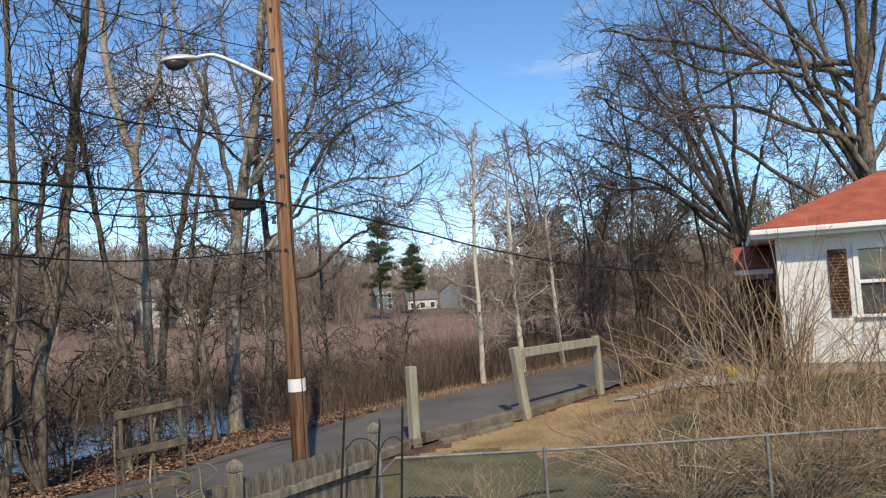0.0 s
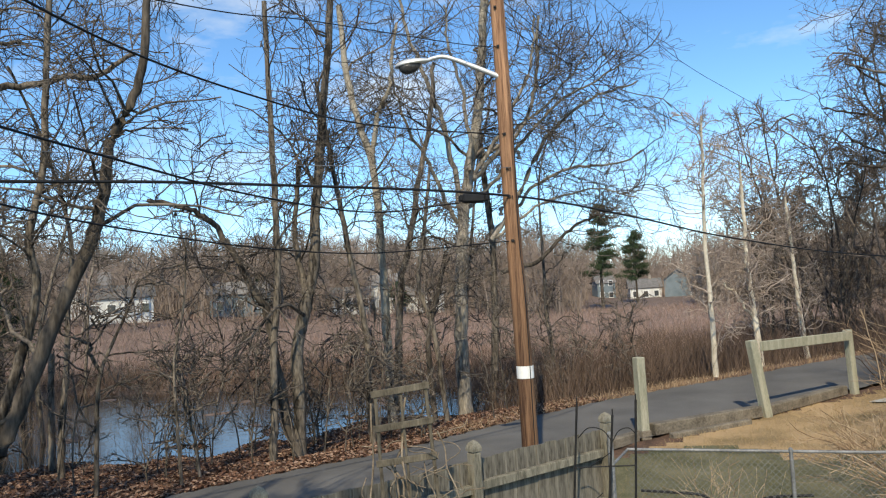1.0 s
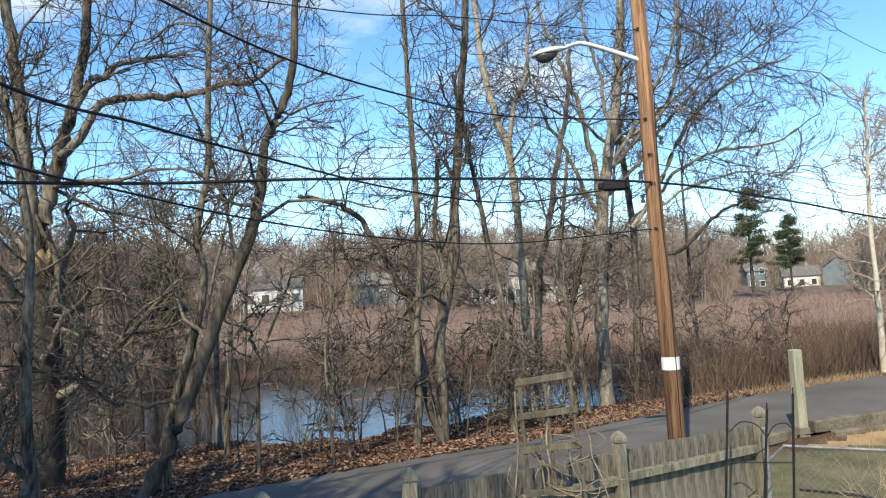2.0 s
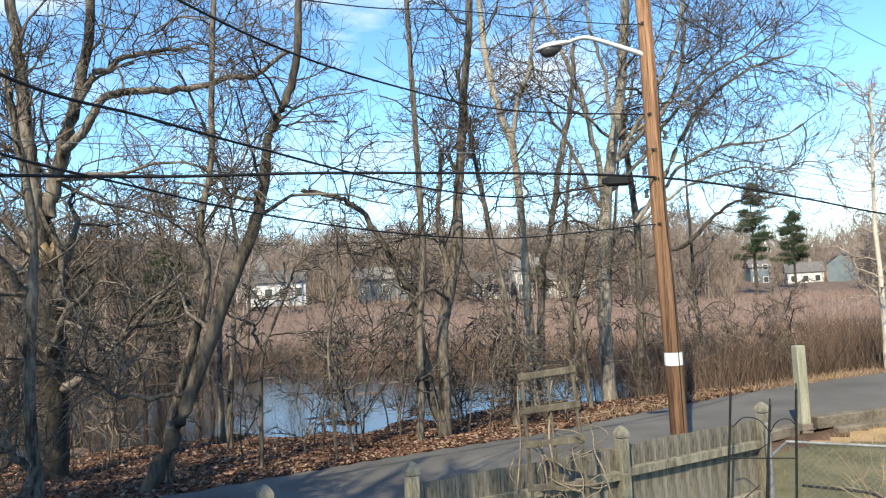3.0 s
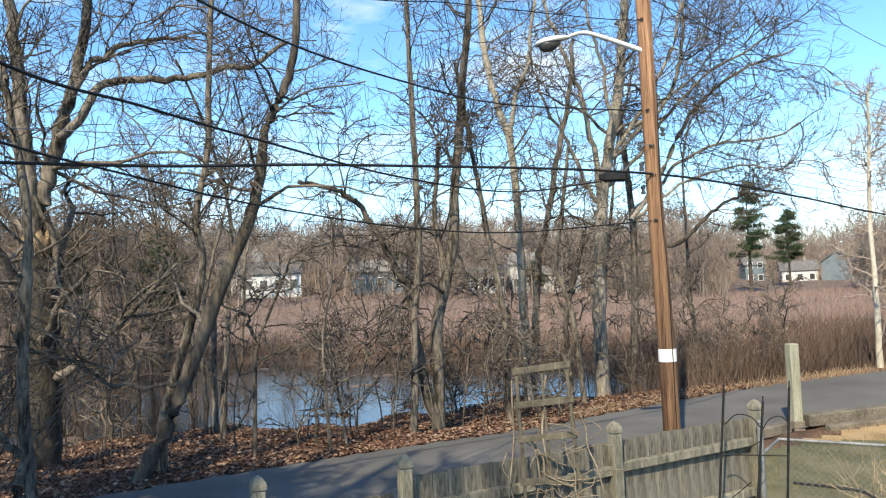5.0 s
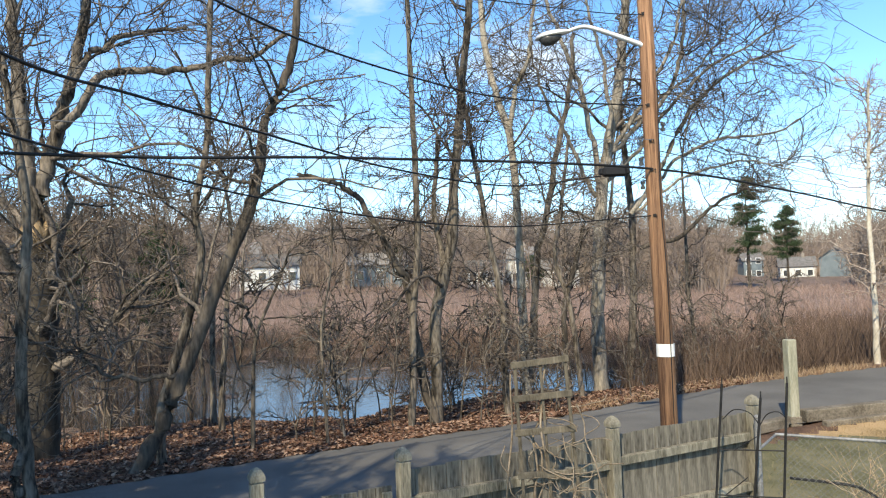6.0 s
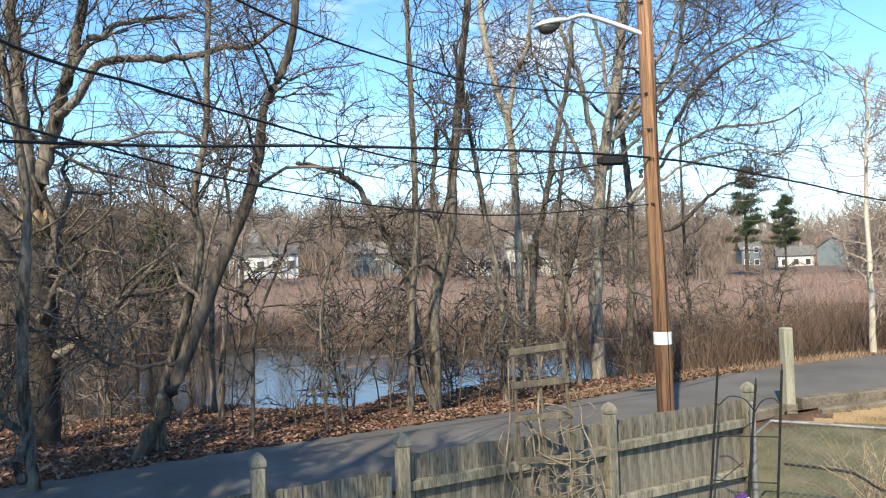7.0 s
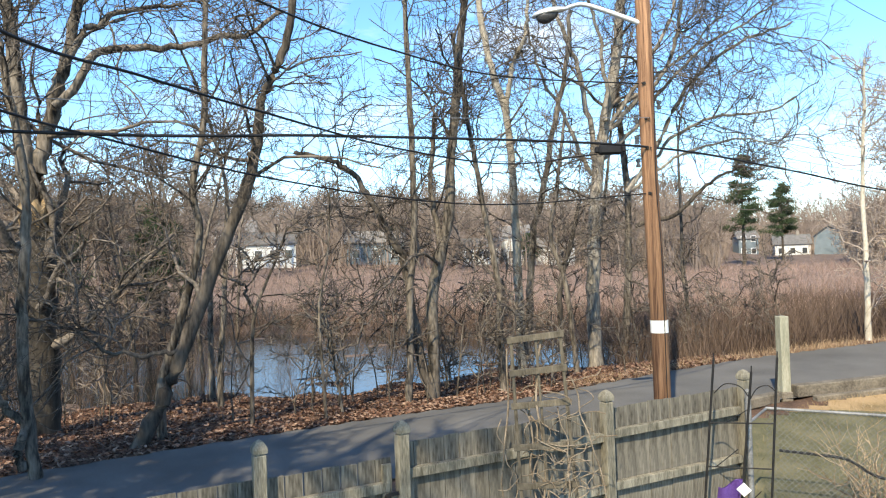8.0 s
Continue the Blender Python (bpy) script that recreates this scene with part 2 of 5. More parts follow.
def raw_mesh(name, verts, faces, material, parent=None, smooth=False, label=""):
    """A mesh object from arrays: faces all triangles or all quads."""
    me = bpy.data.meshes.new(name)
    verts, faces = np.asarray(verts, np.float32), np.asarray(faces, np.int32)
    k = faces.shape[1]
    me.vertices.add(len(verts))
    me.vertices.foreach_set("co", verts.ravel())
    me.loops.add(faces.size)
    me.loops.foreach_set("vertex_index", faces.ravel())
    me.polygons.add(len(faces))
    me.polygons.foreach_set("loop_start", np.arange(0, faces.size, k, dtype=np.int32))
    me.polygons.foreach_set("use_smooth", np.full(len(faces), smooth))
    me.update(calc_edges=True)
    me.materials.append(material)
    ob = new(name, me)
    ob.parent = parent
    if label:
        tagged(ob, label)
    return ob


def tubes(pts, rad, sides):
    """Vertices and quads of tapered tubes. pts (N, K, 3), rad (N, K)."""
    n, k, _ = pts.shape
    along = np.gradient(pts, axis=1)
    along /= np.linalg.norm(along, axis=2, keepdims=True) + 1e-9
    ref = np.where(np.abs(along[..., 2:]) > 0.9, np.array([1.0, 0, 0]), np.array([0, 0, 1.0]))
    a = np.cross(along, ref)
    a /= np.linalg.norm(a, axis=2, keepdims=True) + 1e-9
    b = np.cross(along, a)
    ang = np.arange(sides) * 2 * np.pi / sides
    ring = a[:, :, None] * np.cos(ang)[:, None] + b[:, :, None] * np.sin(ang)[:, None]
    v = (pts[:, :, None] + ring * rad[:, :, None, None]).reshape(-1, 3)
    i = np.arange(n)[:, None, None] * k * sides + np.arange(k - 1)[:, None] * sides
    s, t = np.arange(sides), (np.arange(sides) + 1) % sides
    f = np.stack([i + s, i + t, i + sides + t, i + sides + s], -1).reshape(-1, 4)
    return v, f


class Heap:
    """Gathers batches of vertices and faces for one mesh."""

    def __init__(self):
        self.v, self.f, self.n = [], [], 0

    def add(self, v, f):
        self.v.append(v)
        self.f.append(f + self.n)
        self.n += len(v)

    def mesh(self, name, material, parent=None, smooth=False, label=""):
        return raw_mesh(name, np.concatenate(self.v), np.concatenate(self.f), material, parent, smooth, label)


def smooth_path(points, k):
    """k points of a smooth line through the given ones."""
    p = np.asarray(points, float)
    p = np.vstack([2 * p[0] - p[1], p, 2 * p[-1] - p[-2]])
    out = []
    for u in np.linspace(0, len(p) - 3 - 1e-6, k):
        i, t = int(u), u % 1
        a, b, c, d = p[i:i + 4]
        out.append(0.5 * (2 * b + (c - a) * t + (2 * a - 5 * b + 4 * c - d) * t * t + (3 * b - a - 3 * c + d) * t ** 3))
    return np.array(out)


def line_object(name, points, radius, material, parent=None, k=40, sides=6, label=""):
    p = smooth_path(points, k)[None]
    v, f = tubes(p, np.full(p.shape[:2], radius), sides)
    return raw_mesh(name, v, f, material, parent, True, label)


# ---- lie of the land ----
FAR_EDGE = smooth_path([(-30, -24), (-22, -10), (-15.6, 0.4), (-11.6, 6.6), (-9.3, 10.2), (-7.7, 12.5), (-6.0, 14.7), (-4.6, 16.8),
                        (-2.3, 19.8), (-0.3, 21.8), (1.05, 23.0), (5.3, 26.9), (10, 30.5), (18, 35.5), (34, 44)], 220)
EDGE_DIR = np.gradient(FAR_EDGE, axis=0)
EDGE_DIR /= np.linalg.norm(EDGE_DIR, axis=1, keepdims=True)
ROAD_WIDTH = 3.75
WATER_Z = -0.7


def road_side(x, y):
    """Distance from the road's far edge (positive towards the marsh), for arrays."""
    p = np.stack([np.ravel(x), np.ravel(y)], 1)
    out = np.empty(len(p))
    for s in range(0, len(p), 4000):
        d = p[s:s + 4000, None] - FAR_EDGE[None]
        j = (d ** 2).sum(2).argmin(1)
        e = d[np.arange(len(j)), j]
        out[s:s + 4000] = e[:, 1] * EDGE_DIR[j, 0] - e[:, 0] * EDGE_DIR[j, 1]
    return out.reshape(np.shape(x))


def step(a, b, v):
    t = np.clip((v - a) / (b - a), 0, 1)
    return t * t * (3 - 2 * t)


def ripple(x, y, s):
    return np.sin(x * s + 1.3 * np.sin(y * s * 0.7)) * np.sin(y * s * 1.1 + 1.7 * np.sin(x * s * 0.6))


def land(x, y):
    """Height of the ground, for arrays."""
    x, y = np.asarray(x, float), np.asarray(y, float)
    q, u = road_side(x, y), 0.58 * x + 0.815 * y
    rise = 0.03 * np.clip(u - 9, 0, 25)
    near = 7.0 + 3.4 * (1 - step(2, 7, u)) - 2.2 * step(9, 19, u)
    far = 27.0 - 14.5 * step(7, 20, u) - 6.0 * step(18, 24, u) + 1.2 * ripple(x, y, 0.35)
    bank = -0.72 * step(0.3, near, q) + 0.05 * ripple(x, y, 1.7) * step(0.3, 1.5, q)
    basin = (-0.16 + 0.17 * ripple(x, y, 0.9) + 0.08 * ripple(x + 3, y, 2.1)) * step(near - 0.3, near + 2, q) * (1 - step(far - 2.0, far + 1.0, q))
    z = rise * (1 - step(0, 12, q)) + bank + basin + 0.1 * step(far, far + 3, q)
    away = np.hypot(x, y)
    hill = 10.0 * step(0, 1, (away - 120 - 60 * step(-40, -10, x)) / 130) * step(5, 40, q)
    hill = hill + (0.3 + 2.9 * step(-5, -75, x)) * step(62, 106, away) * step(5, 40, q)
    mound = 1.15 * step(1.2, 6.0, x - 0.12 * (y - 12)) * step(9.3, 13.0, y) * step(-ROAD_WIDTH - 0.4, -ROAD_WIDTH - 4.5, q)
    return z + hill + mound


AXIS_X = np.concatenate([np.linspace(-1500, -120, 14), np.linspace(-110, -32, 30), np.linspace(-31, 17, 150), np.linspace(18, 110, 36), np.linspace(125, 1500, 14)])
AXIS_Y = np.concatenate([np.linspace(-600, -30, 10), np.linspace(-26, -2, 16), np.linspace(-1.6, 33, 120), np.linspace(34, 110, 50), np.linspace(120, 2200, 24)])
GX, GY = np.meshgrid(AXIS_X, AXIS_Y)
GZ = land(GX, GY)
gq = road_side(GX, GY)
GZ = np.where((gq < 0.02) & (gq > -ROAD_WIDTH - 0.02), GZ - 0.06, GZ)
ny, nx = GX.shape
gi = (np.arange(ny - 1)[:, None] * nx + np.arange(nx - 1)).ravel()
ground = raw_mesh("ground", np.stack([GX.ravel(), GY.ravel(), GZ.ravel()], 1), np.stack([gi, gi + 1, gi + nx + 1, gi + nx], 1), M_LITTER, smooth=True)
for extra in (M_LAWN, M_YARD, M_MUD):
    ground.data.materials.append(extra)
cx, cy, cq = ((a[:-1, :-1] + a[1:, 1:]).ravel() / 2 for a in (GX, GY, gq))
slot = np.where(cq > 9.5, 3, 0)
slot = np.where(cq < -ROAD_WIDTH - 0.6, 1, slot)
slot = np.where((cq < -ROAD_WIDTH - 0.6) & (cy < 13.3 + 0.2 * np.sin(3 * cx) + 1.6 * step(2.6, 0.8, cx)), 2, slot)
ground.data.polygons.foreach_set("material_index", slot.astype(np.int32))
tagged(ground, "uneven ground of leaf litter, winter lawn and marsh", "ground", kind="structure")

road_v, road_f = [], []
for i, (p, d) in enumerate(zip(FAR_EDGE, EDGE_DIR)):
    for j, off in enumerate(np.linspace(0, ROAD_WIDTH, 5)):
        x, y = p[0] + d[1] * off, p[1] - d[0] * off
        rag = 0.07 * math.sin(i * 1.9) if j in (0, 4) else 0
        road_v.append((x + d[1] * rag, y - d[0] * rag, float(0.03 * np.clip(0.58 * x + 0.815 * y - 9, 0, 25)) + 0.02 + 0.03 * (1 - abs(j - 2) / 2)))
        if i and j:
            a = i * 5 + j
            road_f.append((a - 6, a - 5, a, a - 1))
road = raw_mesh("road", road_v, np.array(road_f)[:, ::-1], M_ROAD, smooth=True)
tagged(road, "narrow grey asphalt lane with ragged edges", "road", kind="structure")
water = raw_mesh("water", [(-70, 4, WATER_Z), (14, 4, WATER_Z), (14, 46, WATER_Z), (-70, 46, WATER_Z)], [(0, 1, 2, 3)], M_WATER)
tagged(water, "still shallow pond water mirroring the sky", "water", kind="structure")


# ---- trees that stand singly: each stem as points, radius at its foot and tip, bark ----
TREES = [
    ("old oak with a torn scar where two great limbs part", "big", [
        # trunk coloured darker than its limbs to stand for shade
        ([(-14.53, 9.52, 0.16), (-14.53, 9.52, 1.77), (-14.52, 9.54, 3.17), (-14.51, 9.54, 4.16)], 0.41, 0.39, M_BARK_SHADED),
        ([(-14.45, 9.45, 4.1), (-14.51, 9.37, 5.37), (-14.59, 9.26, 6.99), (-14.65, 9.16, 8.71), (-14.68, 9.1, 11.0)], 0.225, 0.106, M_BARK),
        ([(-14.38, 9.56, 4.27), (-14.34, 9.62, 5.38), (-14.19, 9.82, 6.8), (-13.96, 10.13, 8.38), (-13.78, 10.37, 11.06)], 0.225, 0.093, M_BARK),
        ([(-13.89, 9.56, 6.49), (-13.53, 10.04, 7.4), (-13.09, 10.59, 7.75), (-12.21, 11.56, 7.95), (-11.34, 12.38, 8.23), (-10.67, 12.94, 8.79)], 0.116, 0.052, M_BARK),
        ([(-13.98, 9.78, 7.24), (-13.61, 10.26, 8.23), (-13.11, 10.87, 8.73), (-12.41, 11.63, 8.87)], 0.105, 0.039, M_BARK),
    ]),
    ("slender grey tree with a low side stem", "mid", [
        ([(-10.88, 6.88, 0.13), (-10.93, 6.8, 1.3), (-10.94, 6.79, 2.51), (-10.89, 6.86, 3.71), (-10.9, 6.86, 4.74), (-10.99, 6.71, 6.02), (-11.06, 6.6, 6.95)], 0.119, 0.059, M_BARK),
        ([(-10.97, 6.74, 0.2), (-11.06, 6.6, 0.87), (-11.19, 6.4, 1.36)], 0.089, 0.059, M_BARK),
    ]),
    ("leaning grey tree bent over the leafy bank", "mid", [
        ([(-11.0, 8.88, -0.04), (-10.69, 9.23, 0.86), (-10.37, 9.57, 1.94), (-9.99, 9.95, 3.26), (-9.63, 10.29, 4.4), (-9.42, 10.48, 5.34), (-9.34, 10.54, 6.19), (-9.1, 10.74, 6.84), (-8.87, 10.92, 7.8), (-8.78, 10.99, 9.42)], 0.175, 0.08, M_BARK_DARK),
    ]),
    ("crooked pale tree with a broken side limb", "mid", [
        ([(-11.09, 9.53, 0.89), (-10.89, 9.75, 1.92), (-10.63, 10.02, 3.17), (-10.56, 10.09, 3.91), (-10.63, 10.02, 4.67), (-10.46, 10.19, 5.85), (-10.4, 10.25, 7.57), (-10.31, 10.34, 9.53)], 0.105, 0.06, M_BARK),
        ([(-10.41, 9.39, 1.61), (-10.67, 9.11, 1.57), (-11.14, 8.55, 1.73), (-11.55, 8.01, 2.39), (-11.68, 7.84, 2.55)], 0.055, 0.016, M_BARK_DARK),
    ]),
    ("short dead pale snag beside the pond", "snag", [
        ([(-15.52, 15.32, -0.09), (-15.52, 15.31, 1.06), (-15.49, 15.34, 2.33)], 0.117, 0.084, M_BARK),
    ]),
    ("small pale tree forking above the leaf litter", "small", [
        ([(-10.08, 10.82, -0.03), (-10.06, 10.85, 1.25), (-9.98, 10.91, 2.24), (-9.69, 11.16, 3.11), (-9.46, 11.35, 3.88)], 0.06, 0.023, M_BARK),
        ([(-9.98, 10.91, 2.24), (-10.14, 10.77, 2.91), (-10.41, 10.52, 3.04)], 0.046, 0.017, M_BARK),
    ]),
    ("thin bare sapling on the leafy bank", "small", [
        ([(-8.97, 11.72, -0.1), (-9.01, 11.7, 1.16), (-9.02, 11.69, 2.29), (-8.85, 11.81, 3.41), (-8.79, 11.86, 4.65)], 0.046, 0.017, M_BARK),
    ]),
    ("thin slanting bare sapling", "small", [
        ([(-9.0, 12.32, 0.08), (-9.12, 12.24, 1.2), (-9.36, 12.06, 2.26)], 0.047, 0.024, M_BARK),
    ]),
    ("slender upright grey tree beside the lane", "mid", [
        ([(-8.22, 13.65, -0.24), (-8.14, 13.7, 0.9), (-8.1, 13.72, 2.37), (-7.97, 13.79, 3.84), (-7.96, 13.8, 5.69), (-7.98, 13.79, 7.3), (-8.0, 13.77, 9.77)], 0.111, 0.062, M_BARK),
    ]),
    ("twin grey trees with a bowed dark limb", "big", [
        ([(-7.91, 14.28, -0.24), (-7.87, 14.3, 1.07), (-7.86, 14.31, 2.33), (-7.51, 14.49, 3.83), (-7.4, 14.54, 5.22), (-7.27, 14.6, 6.35), (-7.16, 14.66, 7.48), (-6.99, 14.73, 8.87), (-6.9, 14.78, 10.38)], 0.177, 0.088, M_BARK),
        ([(-7.95, 14.25, -0.3), (-8.1, 14.18, 0.7), (-8.17, 14.14, 2.09), (-8.42, 14.0, 3.11), (-8.73, 13.81, 4.01), (-9.13, 13.56, 4.78), (-9.63, 13.22, 5.3), (-10.32, 12.71, 5.56)], 0.139, 0.050, M_BARK_DARK),
        ([(-7.97, 14.48, 1.81), (-7.64, 14.65, 3.33), (-7.76, 14.58, 4.74), (-7.76, 14.58, 6.41)], 0.102, 0.051, M_BARK),
    ]),
    ("slanting dark grey tree beside the lane", "mid", [
        ([(-6.83, 15.79, -0.18), (-6.87, 15.77, 1.17), (-6.87, 15.77, 2.49), (-7.11, 15.67, 4.1), (-7.28, 15.59, 5.44), (-7.42, 15.53, 6.51), (-7.66, 15.42, 8.39)], 0.106, 0.053, M_BARK),
    ]),
    ("pale twin-stemmed tree with lit bark", "big", [
        ([(-7.67, 19.22, -0.13), (-7.69, 19.21, 1.69), (-7.72, 19.2, 3.28), (-7.76, 19.19, 5.51), (-7.87, 19.14, 7.11), (-8.17, 19.02, 8.25), (-8.41, 18.92, 9.7), (-8.52, 18.87, 11.63)], 0.160, 0.096, M_BARK_PALE),
        ([(-7.57, 19.26, 0.1), (-7.24, 19.38, 2.63), (-6.93, 19.5, 4.52), (-6.67, 19.58, 6.4), (-6.28, 19.71, 8.11), (-6.07, 19.77, 9.83)], 0.128, 0.064, M_BARK),
        ([(-7.87, 19.14, 6.95), (-7.6, 19.25, 8.37), (-7.26, 19.38, 9.62), (-6.91, 19.5, 11.18)], 0.096, 0.048, M_BARK_PALE),
    ]),
    ("dark crooked tree near the pond", "mid", [
        ([(-6.26, 18.66, 0.08), (-6.33, 18.64, 2.04), (-6.0, 18.74, 3.38), (-5.75, 18.82, 4.41)], 0.106, 0.061, M_BARK_DARK),
    ]),
    ("grey crooked tree near the pond", "mid", [
        ([(-5.98, 18.75, 0.23), (-6.18, 18.69, 2.33), (-6.49, 18.59, 3.55), (-6.3, 18.65, 4.89), (-6.02, 18.74, 6.83)], 0.091, 0.046, M_BARK),
    ]),
    ("large spreading bare oak beyond the lane", "spread", [
        ([(-6.28, 21.79, -0.31), (-6.31, 21.78, 1.49), (-6.19, 21.81, 3.89), (-6.03, 21.86, 5.59), (-5.75, 21.93, 7.11), (-5.39, 22.02, 8.96), (-5.16, 22.07, 10.98), (-4.91, 22.13, 13.32)], 0.262, 0.140, M_BARK_LIGHT),
        ([(-6.03, 21.86, 5.59), (-6.25, 21.8, 7.67), (-6.84, 21.63, 9.44), (-7.42, 21.44, 11.4), (-7.69, 21.35, 12.99)], 0.107, 0.048, M_BARK_LIGHT),
        ([(-5.83, 21.91, 6.61), (-5.13, 22.08, 7.4), (-4.3, 22.25, 8.17), (-3.77, 22.34, 9.62), (-3.38, 22.4, 11.73)], 0.095, 0.048, M_BARK_LIGHT),
        ([(-5.56, 23.52, 4.97), (-4.28, 23.78, 7.21), (-3.24, 23.94, 8.52), (-1.75, 24.08, 9.37), (-0.65, 24.13, 9.71)], 0.101, 0.032, M_BARK_LIGHT),
        ([(-5.63, 24.02, 5.18), (-4.4, 24.27, 6.57), (-3.02, 24.47, 7.16), (-1.55, 24.6, 7.19), (-0.59, 24.64, 7.59)], 0.078, 0.026, M_BARK_LIGHT),
        ([(-5.71, 21.94, 6.77), (-4.76, 22.16, 8.55), (-3.91, 22.32, 10.14), (-3.54, 22.38, 11.75)], 0.083, 0.035, M_BARK_LIGHT),
        ([(-6.09, 22.36, 5.81), (-5.1, 22.6, 6.7), (-3.75, 22.85, 8.21), (-2.29, 23.04, 9.37), (-1.05, 23.12, 10.08)], 0.085, 0.027, M_BARK_LIGHT),
        ([(-5.42, 23.55, 5.05), (-3.99, 23.83, 6.03), (-2.34, 24.04, 6.33), (-0.86, 24.13, 5.99)], 0.063, 0.020, M_BARK_LIGHT),
        ([(-6.2, 21.81, 5.43), (-6.84, 21.63, 7.19), (-7.59, 21.38, 8.81), (-7.93, 21.26, 10.58)], 0.083, 0.030, M_BARK_LIGHT),
        ([(-5.57, 22.49, 7.52), (-4.56, 22.71, 8.12), (-3.24, 22.93, 9.0), (-2.09, 23.05, 10.51)], 0.073, 0.024, M_BARK_LIGHT),
        ([(-5.63, 21.45, 6.94), (-5.72, 21.42, 8.71), (-6.01, 21.35, 10.42), (-6.11, 21.32, 12.11)], 0.082, 0.035, M_BARK_LIGHT),
    ]),
    ("grey bare tree with long sideways limbs", "mid", [
        ([(-6.08, 24.43, -0.32), (-5.87, 24.48, 1.65), (-5.8, 24.49, 3.53), (-5.77, 24.5, 5.23), (-5.95, 24.46, 7.69), (-6.05, 24.43, 9.97)], 0.174, 0.097, M_BARK),
        ([(-5.45, 24.06, 3.88), (-4.31, 24.28, 4.19), (-3.44, 24.41, 4.87), (-2.59, 24.51, 5.35), (-1.61, 24.59, 5.45)], 0.095, 0.038, M_BARK_DARK),
    ]),
    ("pale slim birch at the edge of the lane", "birch", [
        ([(1.01, 23.78, 0.21), (1.03, 23.78, 2.08), (1.01, 23.78, 4.61), (1.11, 23.77, 6.61), (1.18, 23.77, 8.27)], 0.127, 0.036, M_BIRCH),
    ]),
    ("pale slim birch with a crooked side branch", "birch", [
        ([(2.53, 25.88, 0.28), (2.42, 25.89, 2.29), (2.34, 25.89, 4.06), (2.36, 25.89, 5.85), (2.35, 25.89, 7.04)], 0.138, 0.040, M_BIRCH),
        ([(2.47, 25.88, 1.7), (1.76, 25.94, 2.72), (1.1, 25.98, 3.16)], 0.059, 0.024, M_BIRCH),
    ]),
    ("pale slim birch where the lane bends", "birch", [
        ([(4.32, 28.68, 0.32), (4.19, 28.7, 2.1), (4.12, 28.71, 4.06), (4.04, 28.72, 6.04)], 0.132, 0.044, M_BIRCH),
    ]),
]


def unit(v):
    return v / (np.linalg.norm(v, axis=-1, keepdims=True) + 1e-9)


def shoots(rng, pts, rad, per, length, angle, lift, k, start, r_scale, wander=0.25, taper=0.6):
    """Branches off stems pts (N, K, 3): per of them on each, as new stems of k points."""
    n, kk, _ = pts.shape
    par = np.repeat(np.arange(n), per)
    u = start + (0.99 - start) * rng.random(len(par)) ** 0.85
    f = u * (kk - 1)
    i = np.minimum(f.astype(int), kk - 2)
    t = (f - i)[:, None]
    base = pts[par, i] * (1 - t) + pts[par, i + 1] * t
    r = rad[par, i] * (1 - t[:, 0]) + rad[par, i + 1] * t[:, 0]
    along = unit(pts[par, i + 1] - pts[par, i])
    side = unit(np.cross(along, rng.normal(size=(len(par), 3))))
    a = np.radians(angle[0] + (angle[1] - angle[0]) * rng.random(len(par)))[:, None]
    d = unit(along * np.cos(a) + side * np.sin(a))
    reach = np.linalg.norm(pts[par, -1] - pts[par, 0], axis=1)
    size = (length[0] + (length[1] - length[0]) * rng.random(len(par))) * (1.15 - taper * u)
    size = np.minimum(size, 0.9 * reach + 0.15)
    out = np.empty((len(par), k, 3))
    out[:, 0] = base
    for j in range(1, k):
        d = unit(d + rng.normal(size=d.shape) * wander + np.array([0, 0, lift]) / k)
        out[:, j] = out[:, j - 1] + d * (size / (k - 1))[:, None]
    r0 = np.clip(r * r_scale, 0.0028, None)
    radii = r0[:, None] * np.linspace(1, 0.3, k)[None]
    return out, np.clip(radii, 0.0022, None)


KINDS = {  # branches per stem, their length, start on the stem, then the next orders
    "big": dict(n=(8, 6, 4, 2), l=((1.8, 4.6), (0.9, 2.4), (0.5, 1.3), (0.25, 0.65)), start=0.3),
    "spread": dict(n=(8, 6, 4, 2), l=((1.6, 4.2), (0.9, 2.3), (0.5, 1.3), (0.25, 0.65)), start=0.25),
    "mid": dict(n=(11, 5, 4, 2), l=((1.2, 3.4), (0.7, 1.8), (0.4, 1.1), (0.25, 0.6)), start=0.33),
    "slim": dict(n=(9, 5, 4, 2), l=((0.8, 2.2), (0.5, 1.2), (0.3, 0.8), (0.2, 0.5)), start=0.6),
    "small": dict(n=(8, 3, 3, 0), l=((0.5, 1.3), (0.3, 0.7), (0.15, 0.4), (0.1, 0.25)), start=0.3),
    "birch": dict(n=(30, 4, 4, 2), l=((0.7, 2.2), (0.4, 1.0), (0.25, 0.6), (0.15, 0.35)), start=0.3),
    "snag": dict(n=(4, 2, 1, 1), l=((0.2, 0.5), (0.1, 0.3), (0.1, 0.2), (0.05, 0.1)), start=0.4),
    "wide": dict(n=(7, 5, 4, 2), l=((1.6, 4.2), (1.0, 2.4), (0.6, 1.5), (0.35, 0.9)), start=0.35),
    "far": dict(n=(13, 5, 4, 0), l=((1.4, 4.2), (0.7, 1.9), (0.35, 1.0), (0, 0)), start=0.22),
    "shade": dict(n=(11, 6, 5, 0), l=((1.8, 4.4), (0.9, 2.2), (0.5, 1.2), (0, 0)), start=0.25),
    "thicket": dict(n=(12, 5, 4, 2), l=((0.9, 2.6), (0.5, 1.3), (0.3, 0.7), (0.2, 0.4)), start=0.12),
}


